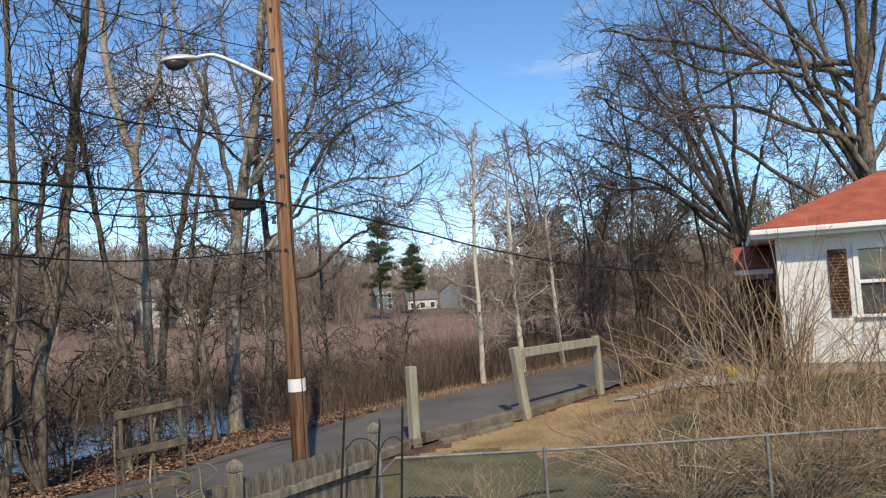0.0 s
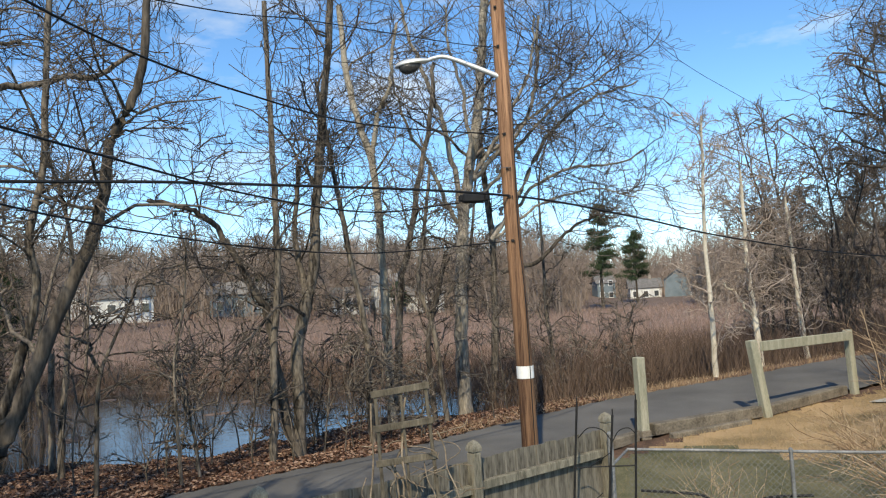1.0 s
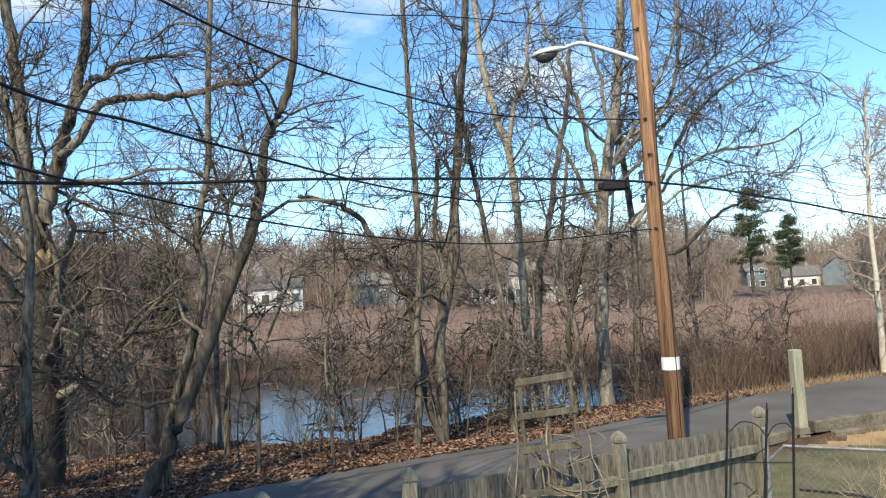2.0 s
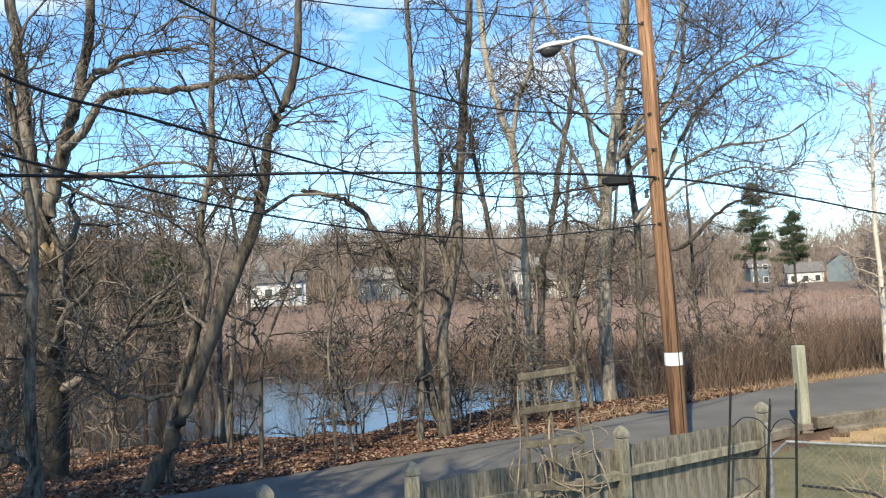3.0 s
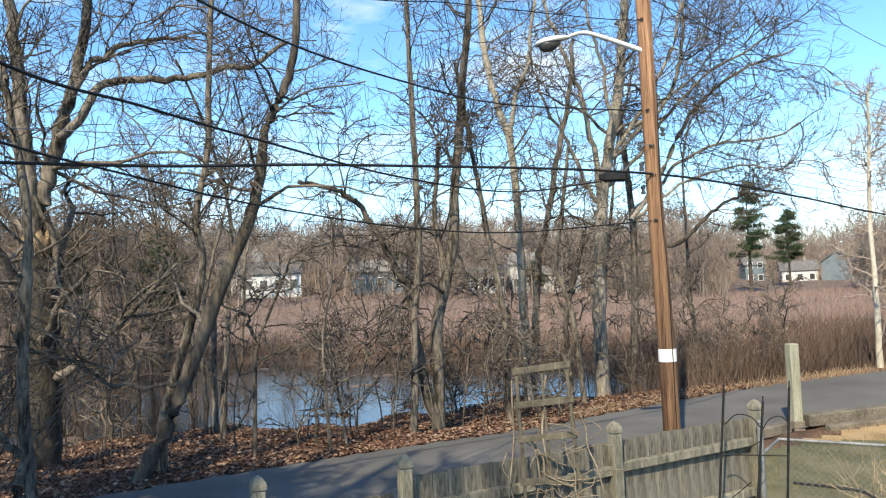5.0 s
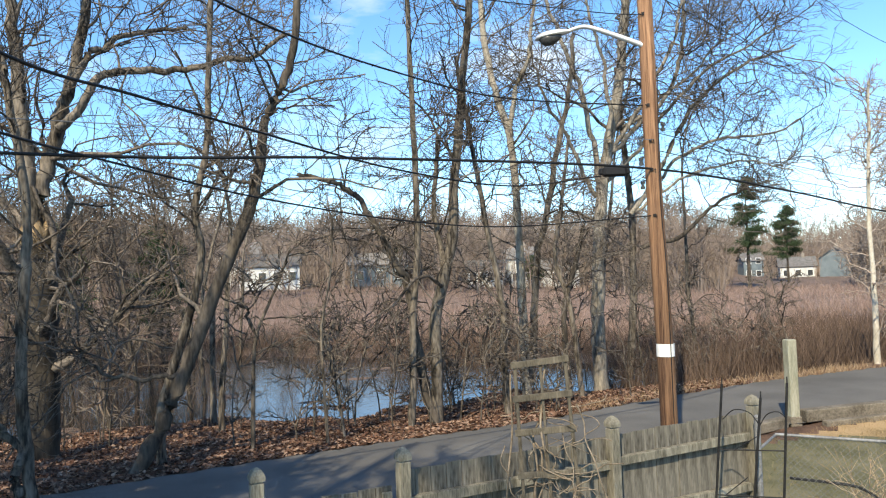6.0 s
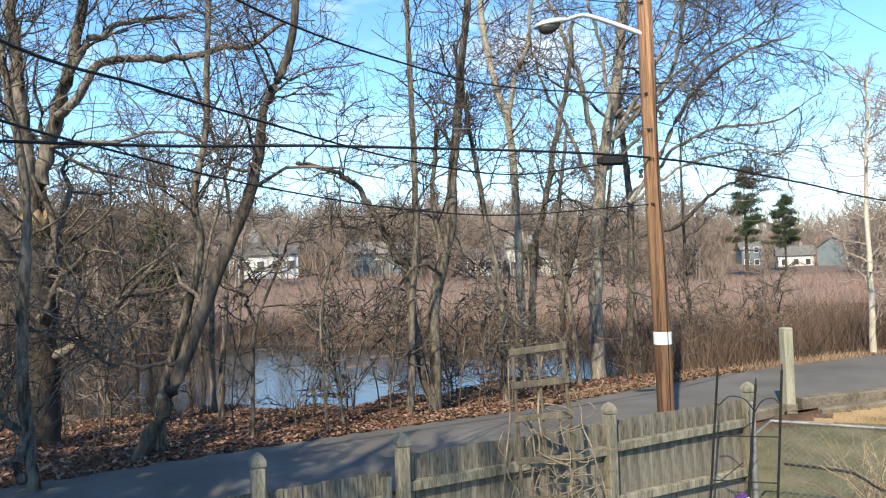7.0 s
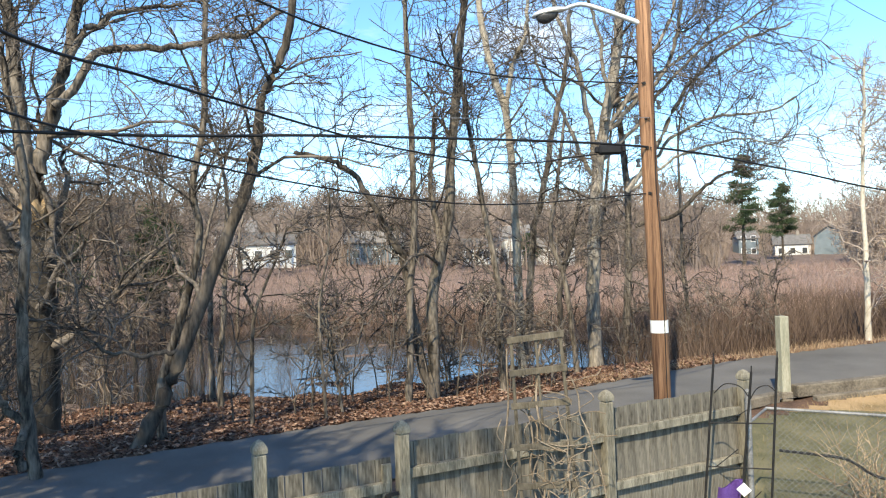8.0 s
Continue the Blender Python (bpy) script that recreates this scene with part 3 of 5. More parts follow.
def bare_tree(label, kind, stems, seed, twig=M_TWIG, group="", thick=1.0, origin=None):
    """tree > trunk, crown. The stems are swept tubes, the crown four orders of branches."""
    rng = np.random.default_rng(seed)
    spec = KINDS[kind]
    origin = np.array(stems[0][0][0] if origin is None else origin, float)
    tree = holder("tree", origin)
    tagged(tree, label, "tree", group)
    crown = Heap()
    for si, (points, r0, r1, bark) in enumerate(stems):
        p = np.array(points, float) - origin
        k = 5 * len(p) + 4
        if si == 0:
            drop = max(0.5, p[0, 2] + origin[2] - float(land(*(p[0] + origin)[:2])) + 0.3 if np.any(origin) else 0.5)
            d0 = unit(p[1] - p[0])
            foot = np.array([0, 0, drop]) if drop > 0.8 else drop * d0 / max(d0[2], 0.5)
            p = np.vstack([p[0] - foot, p])
        path = smooth_path(p, k)
        path[7:-1] += rng.normal(size=(k - 8, 3)) * 0.06 * r0
        if si:  # crooked limbs
            drift = np.cumsum(rng.normal(size=(k - 1, 3)) * 0.038, axis=0)
            path[1:] += drift - np.linspace(0, 1, k - 1)[:, None] * drift[-1:]
        u = np.linspace(0, 1, k)
        rad = 0.86 * (r0 + (r1 - r0) * u)
        if si == 0:
            rad = rad * (1 + (0.5 if r0 > 0.25 else 0.18) * np.exp(-u * 14)) * (1 + 0.05 * rng.normal(size=k))
        v, f = tubes(path[None], rad[None], 10)
        raw_mesh("trunk" if si == 0 else "limb", v, f, bark, tree, True)
        st, sr = path[None], rad[None]
        for order in range(4):
            n = spec["n"][order]
            if not n:
                break
            k2 = (8, 5, 4, 2)[order]
            st, sr = shoots(rng, st, sr, n, spec["l"][order], ((30, 80), (30, 75), (25, 70), (20, 65))[order],
                            (0.3, 0.16, 0.12, 0.05)[order], k2, spec["start"] if order == 0 else 0.15, (0.36, 0.5, 0.5, 0.55)[order] * (thick if order else 1),
                            (0.3, 0.36, 0.38, 0.3)[order] * (0.6 if kind in ("small", "thicket", "slim") else 1.0), 0.2 if kind == "far" else 0.6)
            crown.add(*tubes(st, np.clip(sr, (0.016, 0.0095, 0.0062, 0.0045)[order] * thick, None), (5, 4, 3, 3)[order]))
    crown.mesh("crown", twig, tree, True)
    return tree


for i, (label, kind, stems) in enumerate(TREES):
    pale = kind == "birch"
    kind = "slim" if label.startswith("slender grey") else kind
    made = bare_tree(label, kind, stems, 100 + i, M_TWIG_PALE if pale else M_TWIG)
    if "scar" in label:  # splintered wood where the limbs tore apart
        bm = bmesh.new()
        bmesh.ops.create_icosphere(bm, subdivisions=3, radius=1)
        for vert in bm.verts:
            a = math.atan2(vert.co.y, vert.co.x)
            vert.co = Vector((vert.co.x * 0.31, vert.co.y * 0.31, vert.co.z * (0.22 + 0.22 * abs(math.sin(3.5 * a))) + 0.05 * math.sin(9 * a)))
        part("scar", bm, M_WOOD_SCAR, made, "torn orange wood").matrix_basis = pose(0.08, -0.08, 4.2)


def stem_line(rng, h, lean=0.06, n=6, bend=0.035):
    """A free-standing stem of height h from the origin."""
    d = rng.normal(size=2) * lean
    pts, at = [], np.zeros(3)
    for j in range(n):
        pts.append(tuple(at))
        at = at + np.array([d[0], d[1], 1.0]) * h / (n - 1)
        d = d + rng.normal(size=2) * bend * 2
    return pts


# the great spreading trees behind the red-roofed house
def fan(rng, foot, tips, r0, bark):
    """Limbs from one fork out to the tips, arching."""
    out = []
    for tip in tips:
        f, t = np.array(foot) + rng.normal(size=3) * 0.12, np.array(tip)
        mid = (f + t) / 2 + np.array([0, 0, 0.1 * np.linalg.norm(t - f)]) + rng.normal(size=3) * 0.3
        q1, q3 = (f + mid) / 2 + rng.normal(size=3) * 0.15, (mid + t) / 2 + rng.normal(size=3) * 0.3
        r = r0 * rng.uniform(0.7, 1.1)
        out.append(([tuple(f), tuple(q1), tuple(mid), tuple(q3), tuple(t)], r, 0.035, bark))
    return out


rng = np.random.default_rng(15)
limbs = []
for i, (reach_x, top, out) in enumerate(((5.0, 9.0, 22.6), (6.2, 7.6, 22.0), (5.4, 11.2, 23.2), (6.2, 13.2, 22.4), (7.4, 14.8, 23.4), (9.0, 15.8, 22.2), (6.6, 10.0, 21.6),
                                         (8.2, 12.4, 23.8), (10.4, 15.6, 21.8), (7.6, 8.6, 23.6), (9.4, 10.8, 21.4), (15.6, 14.6, 22.6), (16.8, 11.4, 23.0), (16.2, 8.4, 22.2), (11.8, 16.0, 23.6), (14.6, 16.0, 21.8))):
    limbs += fan(rng, (13.25, 22.8, 4.6 + 0.33 * ((i * 7) % 16)), [(reach_x, out, top)], 0.125, M_BARK)
bare_tree("great bare oak with long limbs spreading sideways", "wide", [
    ([(13.3, 23.0, 1.0), (13.2, 22.9, 4.0), (13.3, 22.8, 8.0), (13.5, 22.7, 12.0), (13.4, 22.6, 16.5)], 0.45, 0.12, M_BARK)] + limbs, 301)
bare_tree("broad dark bare tree leaning over the lane", "wide", [
    ([(13.4, 31.0, 1.0), (13.2, 31.0, 3.0), (12.6, 31.0, 4.6)], 0.45, 0.36, M_BARK_DARK)] + fan(rng, (12.6, 31.0, 4.7), [
        (7.4, 31.0, 12.4), (9.6, 30.6, 15.0), (6.0, 31.4, 9.6), (6.4, 31.2, 7.4), (7.0, 30.6, 11.0), (15.8, 31.0, 13.5), (12.4, 30.6, 15.4), (8.2, 31.0, 14.0), (6.6, 31.2, 8.6), (8.8, 31.0, 12.0), (10.8, 31.2, 14.4)], 0.145, M_BARK_DARK), 302, thick=1.15)

# more trees on the bank and round the pond
rng = np.random.default_rng(17)
TALL = [bare_tree("tall slender bare tree in the wet woods", "mid", [(stem_line(rng, h, 0.07, 8, 0.045), 0.1, 0.03, M_BARK)], 340 + i, M_TWIG, "trees round the pond", 1.1, (0, 0, 0))
        for i, h in enumerate((11.0, 9.5, 12.5))]
for j, (x, y) in enumerate(((-24.5, 16.2), (-13.2, 13.2), (-29, 15), (-19.5, 19.0), (-30, 22), (-34, 19), (-24, 22.5), (-31, 17.5),
                            (-7.4, 25.4), (-4.4, 27.5), (-28, 30))):
    m = pose(x, y, float(land(x, y)) - 0.15, 0, 0, 67 * j)
    if j < 3:
        TALL[j].matrix_basis = m
    else:
        copy_thing(TALL[j % 3], m)
for j, (x, y, h) in enumerate(((-9.8, -3.0, 12), (-6.6, -3.6, 14), (-8.2, -6.2, 12), (-4.8, -5.4, 16))):
    bare_tree("big bare tree along the lane", "shade", [([(x, y, 0), (x + 0.2, y, h * 0.35), (x - 0.2, y + 0.3, h * 0.7), (x, y, h)], 0.36, 0.1, M_BARK),
                                                      ([(x + 0.2, y, h * 0.35), (x + 1.6, y + 0.8, h * 0.55), (x + 2.4, y + 1.6, h * 0.8)], 0.22, 0.09, M_BARK),
                                                      ([(x + 0.2, y, h * 0.4), (x - 1.6, y + 1.0, h * 0.6), (x - 2.4, y + 1.2, h * 0.85)], 0.22, 0.09, M_BARK)], 360 + j, thick=3.0)

# woods: a few trees built in full, then repeated
rng = np.random.default_rng(11)
FAR_TREES = [bare_tree("bare grey tree in the far woods", "far", [(stem_line(rng, h), 0.16, 0.03, M_FAR)], 400 + i, M_FAR, "far woods", 3.2, (0, 0, 0))
             for i, h in enumerate((9.0, 10.5, 12.0, 8.0, 11.0))]
MID_TREES = [bare_tree("slender bare tree of the dark thicket", "thicket", [(stem_line(rng, h, 0.1, 7, 0.06), 0.09, 0.02, M_BARK_DARK)], 420 + i, M_THICKET, "thicket by the lane", 1.5, (0, 0, 0))
             for i, h in enumerate((6.5, 8.0, 7.2))]
SAPLINGS = [bare_tree("thin bare sapling standing in leaf litter", "small", [(stem_line(rng, h, 0.12, 6, 0.08), 0.022, 0.006, M_BARK)], 440 + i, M_TWIG, "saplings on the bank", 0.9, (0, 0, 0))
            for i, h in enumerate((2.2, 3.0, 1.6, 2.6))]


def scatter(kinds, spots, rng, sink=0.05, size=(0.85, 1.2), first=True):
    """Stands copies at the spots; the originals take the first ones."""
    z = land([s[0] for s in spots], [s[1] for s in spots])
    for j, (x, y) in enumerate(spots):
        s = size[0] + (size[1] - size[0]) * rng.random()
        m = pose(x, y, float(z[j]) - sink, 0, 0, 360 * rng.random())
        if first and j < len(kinds):
            kinds[j].matrix_basis = m
        else:
            o = copy_thing(kinds[j % len(kinds)], m)
            o.scale = (s, s, s * (0.9 + 0.2 * rng.random()))


HOUSE_SPOTS = ((1.0, 164), (-5.6, 166), (-14.6, 171), (-41.0, 104), (-37.0, 108), (-44.5, 99), (-57, 90), (-66, 77), (-87, 94), (-10.4, 119), (-6.0, 140))


PINE_SPOTS = ((-10.4, 119), (-6.0, 140), (1.6, 164), (-5.6, 166), (-14.6, 171))


def before_pine(x, y):
    """Whether a tree there would hide a tall pine or the houses beside them."""
    return any(math.hypot(x, y) < math.hypot(*p) + 3 and abs(math.atan2(x, y) - math.atan2(*p)) < 3.4 / math.hypot(*p) for p in PINE_SPOTS)


def before_house(x, y):
    """Whether a tree there would stand in front of one of the far houses, or in it."""
    for hx, hy in HOUSE_SPOTS:
        d, hd = math.hypot(x, y), math.hypot(hx, hy)
        if d < hd + 5 and abs(math.atan2(x, y) - math.atan2(hx, hy)) < 3.2 / hd + 0.004:
            return True
    return False


spots = []
while len(spots) < 100:
    a = math.radians(-34 + 98 * rng.random())
    d = 84 + 60 * rng.random()
    x, y = -d * math.sin(a), d * math.cos(a)
    if (not before_house(x, y) or rng.random() < 0.55) and not before_pine(x, y):
        spots.append((x, y))
for hx, hy in HOUSE_SPOTS[3:9]:  # trees in the gardens before the houses
    for back, aside in ((9, -3.4), (13, 1.4)):
        hd = math.hypot(hx, hy)
        spots.append((hx * (1 - back / hd) + aside * hy / hd, hy * (1 - back / hd) - aside * hx / hd))
scatter(FAR_TREES, spots, rng, 0.2, (0.75, 1.25))
# the woods behind, past counting
spots = []
while len(spots) < 2300:
    a = math.radians(-40 + 110 * rng.random())
    d = 96 + 190 * rng.random() ** 1.2
    x, y = -d * math.sin(a), d * math.cos(a)
    if (not before_house(x, y) or rng.random() < 0.25) and not before_pine(x, y):
        spots.append((x, y))
spots = np.array(spots)
n, base_z = len(spots), land(spots[:, 0], spots[:, 1])
tall = (4.8 + 3.6 * rng.random(n)) * (1 + 0.3 * step(140, 190, np.hypot(spots[:, 0], spots[:, 1])))
t = np.linspace(0, 1, 5)
bow = rng.normal(size=(n, 2, 1)) * 0.08
st = np.stack([spots[:, :1] + bow[:, 0] * tall[:, None] * t, spots[:, 1:] + bow[:, 1] * tall[:, None] * t, base_z[:, None] - 0.2 + tall[:, None] * t], 2)
sr = (0.09 + 0.06 * rng.random(n))[:, None] * np.linspace(1, 0.3, 5)[None]
wood = Heap()
wood.add(*tubes(st, sr, 4))
l1, r1_ = shoots(rng, st, sr, 10, (2.4, 5.0), (15, 65), 0.6, 4, 0.35, 0.5, 0.3, 0.15)
wood.add(*tubes(l1, np.clip(r1_, 0.035, None), 3))
l2, r2_ = shoots(rng, l1, r1_, 5, (1.0, 2.6), (20, 60), 0.3, 2, 0.2, 0.7, 0.3, 0.2)
wood.add(*tubes(l2, np.clip(r2_, 0.022, None), 3))
a, d = np.radians(-40 + 110 * rng.random(60000)), 98 + 190 * rng.random(60000) ** 0.8
under = np.stack([-d * np.sin(a), d * np.cos(a)], 1)
near_house = np.array([any(d_ < math.hypot(*h) + 5 and abs(math.atan2(x_, y_) - math.atan2(*h)) < 3.2 / math.hypot(*h) + 0.004 for h in HOUSE_SPOTS) for d_, (x_, y_) in zip(d, under)])
near_pine = np.array([before_pine(x_, y_) for x_, y_ in under])
keep = ~near_pine & (~near_house | (rng.random(len(d)) < 0.35))
under, d = under[keep], d[keep]
uz, uh = land(under[:, 0], under[:, 1]), (2.5 + 4.5 * rng.random(len(d)))
tilt_u = rng.normal(size=(len(d), 2)) * 0.22
up = np.stack([np.column_stack([under, uz - 0.1]), np.column_stack([under + tilt_u * uh[:, None] * 0.5, uz + uh * 0.55]), np.column_stack([under + tilt_u[:, ::-1] * uh[:, None], uz + uh])], 1)
wood.add(*tubes(up, np.array([[0.05, 0.035, 0.015]]).repeat(len(d), 0), 3))
tagged(wood.mesh("far_woods", M_FAR), "leafless grey brown woods beyond the marsh", "woods", kind="stuff")
spots = []
while len(spots) < 62:  # the dark thicket where the lane bends away
    x, y = rng.uniform(3, 26), rng.uniform(29, 52)
    if abs(float(road_side(x, y)) + 1.9) > 2.6 and x < 0.62 * y and x > 0.1 * y:
        spots.append((x, y))
while len(spots) < 132:  # edge of the woods past the bank
    x, y = rng.uniform(-50, -12), rng.uniform(5, 36)
    q = float(road_side(x, y))
    if x < -1.05 * y and 8 < q < 34 and math.hypot(x, y) > 23:
        spots.append((x, y))
scatter(MID_TREES, spots[:62], rng, 0.1, (1.0, 1.5))
scatter(MID_TREES, spots[62:], rng, 0.1, (0.75, 1.25), False)
spots = []
while len(spots) < 80:
    k = rng.integers(40, 150)
    q = 0.5 + 6.0 * rng.random() ** 1.2
    p = FAR_EDGE[k] + q * np.array([-EDGE_DIR[k, 1], EDGE_DIR[k, 0]])
    if p[1] > 2 and not (p[0] < -1.15 * p[1] and math.hypot(*p) < 17.5):
        spots.append((p[0], p[1]))
scatter(SAPLINGS, spots, rng, 0.03, (0.6, 1.3))


def pine_tree(label, at, h, spread, seed):
    """pine > trunk, crown of drooping tiers of needle tufts."""
    rng = np.random.default_rng(seed)
    tree = holder("pine_tree", at)
    tagged(tree, label, "tree")
    k = 8
    p = np.stack([np.zeros(k), np.zeros(k), np.linspace(-0.4, h, k)], 1)
    v, f = tubes(p[None], np.linspace(h * 0.018, 0.02, k)[None], 8)
    raw_mesh("trunk", v, f, M_BARK_DARK, tree, True)
    n = 44
    z = h * (0.3 + 0.69 * np.sort(rng.random(n)))
    a = rng.random(n) * 2 * np.pi
    reach = spread * (1.02 - z / h) ** 0.75 * (0.55 + 0.6 * rng.random(n)) + 0.25
    t = np.linspace(0, 1, 5)
    lim = np.stack([np.cos(a)[:, None] * reach[:, None] * t, np.sin(a)[:, None] * reach[:, None] * t,
                    z[:, None] + reach[:, None] * (0.12 * t - 0.16 * t ** 2 + 0.1 * t ** 3)], 2)
    v, f = tubes(lim, np.linspace(0.05, 0.012, 5)[None].repeat(n, 0) * h / 14, 3)
    tagged(raw_mesh("limb_whorl", v, f, M_BARK_DARK, tree, True), kind="stuff")
    m = n * 230
    who, u = rng.integers(0, n, m), 0.2 + 0.8 * rng.random(m) ** 0.7
    c = lim[who, 0] * (1 - u[:, None]) + lim[who, -1] * u[:, None] + rng.normal(size=(m, 3)) * np.array([0.16, 0.16, 0.07]) * spread * 0.5
    d = unit(rng.normal(size=(m, 3)) + np.array([0, 0, 0.5]))
    side = unit(np.cross(d, rng.normal(size=(m, 3)))) * (0.008 * spread * (0.6 + rng.random((m, 1))))
    tip = d * (0.11 * spread * (0.5 + rng.random((m, 1))))
    vv = np.stack([c - side, c + side, c + tip + side * 0.3, c + tip - side * 0.3], 1).reshape(-1, 3)
    raw_mesh("crown", vv, np.arange(4 * m).reshape(-1, 4), M_PINE, tree)
    return tree


for label, x, y, h, s, seed in (("tall dark green pine beyond the marsh", -10.4, 119, 16.5, 4.4, 1), ("dark green pine beyond the marsh", -6.0, 140, 13.5, 4.2, 2),
                                ("dark pine standing among bare trees", -30.5, 27.0, 7.0, 2.3, 3), ("small dark pine among bare trees", -33.5, 23.5, 7.0, 2.6, 4),
                                ("small dark green pine near far houses", -55.0, 92.0, 6.5, 2.6, 5), ("small rounded green pine near far houses", -37, 99, 4.5, 2.4, 6)):
    pine_tree(label, (x, y, float(land(x, y))), h, s, seed)


def stalks(name, label, material, x, y, z, h, lean, width, seed, category="brush", sides=3, k=3):
    """One mass of upright stems, each a thin bent tube."""
    rng = np.random.default_rng(seed)
    n = len(x)
    d = rng.normal(size=(n, 2)) * lean
    t = np.linspace(0, 1, k)
    bend = rng.normal(size=(n, 2)) * lean * 0.5
    pts = np.stack([x[:, None] + h[:, None] * (d[:, :1] * t + bend[:, :1] * t ** 2), y[:, None] + h[:, None] * (d[:, 1:] * t + bend[:, 1:] * t ** 2),
                    z[:, None] - 0.05 + h[:, None] * t], 2)
    w = (width[0] + (width[1] - width[0]) * rng.random(n))[:, None] * np.linspace(1, 0.35, k)[None]
    v, f = tubes(pts, w, sides)
    ob = raw_mesh(name, v, f, material)
    return tagged(ob, label, category, kind="stuff")


rng = np.random.default_rng(21)


def marsh_points(n, d0, d1, power):
    a = np.radians(-16 + 78 * rng.random(n))
    d = d0 + (d1 - d0) * rng.random(n) ** power
    x, y = -d * np.sin(a), d * np.cos(a)
    return x, y, road_side(x, y), 0.58 * x + 0.815 * y


x, y, q, u = marsh_points(76000, 22, 116, 1.2)
far = 27.0 - 14.5 * step(7, 20, u) - 6.0 * step(18, 24, u) + 1.2 * ripple(x, y, 0.35)
keep = (q > far + 4 + 4 * rng.random(len(x)))
x, y = x[keep], y[keep]
patch = 0.8 + 0.3 * ripple(x, y, 0.13) + 0.3 * ripple(x, y, 0.55)
stalks("marsh_brush", "dense reddish brown marsh shrubs without leaves", M_MARSH, x, y, land(x, y), (0.35 + 0.75 * rng.random(len(x))) * patch, 0.42, (0.010, 0.022), 5)
x, y, q, u = marsh_points(100000, 16, 62, 1.0)
far = 27.0 - 14.5 * step(7, 20, u) - 6.0 * step(18, 24, u) + 1.2 * ripple(x, y, 0.35)
near = 7.0 + 3.4 * (1 - step(2, 7, u)) - 2.2 * step(9, 19, u)
keep = (q > far - 1.5 - 2.5 * rng.random(len(x)) ** 3) & (q < far + 10 + 8 * rng.random(len(x))) | ((q > near - 1) & (q < far) & (rng.random(len(x)) < 0.22 * step(0.0, 0.6, ripple(x, y, 0.8))))
x, y = x[keep], y[keep]
stalks("shore_brush", "grey brown leafless brush along the pond", M_SHORE, x, y, land(x, y), (0.4 + 1.0 * rng.random(len(x)) ** 1.4) * (0.9 + 0.4 * ripple(x, y, 0.4)), 0.34, (0.005, 0.011), 6)
# rank stems on the wooded side of the bank
x, y = rng.uniform(-34, -9, 6500), rng.uniform(3, 24, 6500)
q = road_side(x, y)
keep = (q > 1.5) & (q < 18) & (x < -0.95 * y) & (rng.random(6500) < 0.12 + 0.88 * step(6, 12, q))
x, y = x[keep], y[keep]
stalks("bank_brush", "thin bare brush rising from the leaf litter", M_SHORE, x, y, land(x, y), 0.4 + 2.2 * rng.random(len(x)) ** 2, 0.22, (0.004, 0.009), 7)

# fallen leaves
n = 42000
k = rng.integers(30, 128, n)
q = 0.02 + 9.0 * rng.random(n) ** 1.15
c = FAR_EDGE[k] + EDGE_DIR[k] * rng.uniform(-0.3, 0.3, (n, 1)) + q[:, None] * np.stack([-EDGE_DIR[k, 1], EDGE_DIR[k, 0]], 1)
z = land(c[:, 0], c[:, 1])
keep = z > WATER_Z - 0.02
c, z, n = c[keep], z[keep], int(keep.sum())
nrm = unit(np.stack([rng.normal(size=n) * 0.45, rng.normal(size=n) * 0.45, np.ones(n)], 1))
a = unit(np.cross(nrm, rng.normal(size=(n, 3))))
b = np.cross(nrm, a)
s = 0.03 + 0.045 * rng.random((n, 1))
o = np.column_stack([c, z + 0.012 + 0.03 * rng.random(n)])
v = np.stack([o - a * s, o - b * s * 0.55 + nrm * 0.012, o + a * s, o + b * s * 0.55 + nrm * 0.014], 1).reshape(-1, 3)
tagged(raw_mesh("fallen_leaves", v, np.arange(4 * n).reshape(-1, 4), M_LEAVES), "russet fallen leaves strewn over the bank", "leaves", kind="stuff")
# rough verge along the far side of the lane
n = 4200
k = rng.integers(104, 180, n)
q = 0.03 + 0.75 * rng.random(n) ** 1.6
c = FAR_EDGE[k] + EDGE_DIR[k] * rng.uniform(-0.25, 0.25, (n, 1)) + q[:, None] * np.stack([-EDGE_DIR[k, 1], EDGE_DIR[k, 0]], 1)
stalks("verge_grass", "pale straw grass along the lane's far edge", M_STRAW, c[:, 0], c[:, 1], land(c[:, 0], c[:, 1]), 0.06 + 0.2 * rng.random(n) ** 2, 0.4, (0.003, 0.006), 11, "grass")
n = 6000
k = rng.integers(124, 190, n)
q = 0.6 + 5.5 * rng.random(n)
c = FAR_EDGE[k] + EDGE_DIR[k] * rng.uniform(-0.3, 0.3, (n, 1)) + q[:, None] * np.stack([-EDGE_DIR[k, 1], EDGE_DIR[k, 0]], 1)
stalks("verge_brush", "grey brown brush between the lane and the marsh", M_SHORE, c[:, 0], c[:, 1], land(c[:, 0], c[:, 1]), 0.3 + 1.3 * rng.random(n) ** 1.5, 0.3, (0.005, 0.011), 12)
# straw-coloured grass on the lawn and green-brown yard grass
x, y = rng.uniform(-1.5, 13, 16000), 12.7 + 8.3 * rng.random(16000)
keep = (road_side(x, y) < -ROAD_WIDTH - 0.5) & (y > 13.0 + 1.6 * step(2.6, 0.8, x))
x, y = x[keep], y[keep]
stalks("lawn_grass", "short straw-coloured winter grass", M_GRASS, x, y, land(x, y), 0.05 + 0.09 * rng.random(len(x)), 0.5, (0.003, 0.006), 8, "grass", 3, 3)

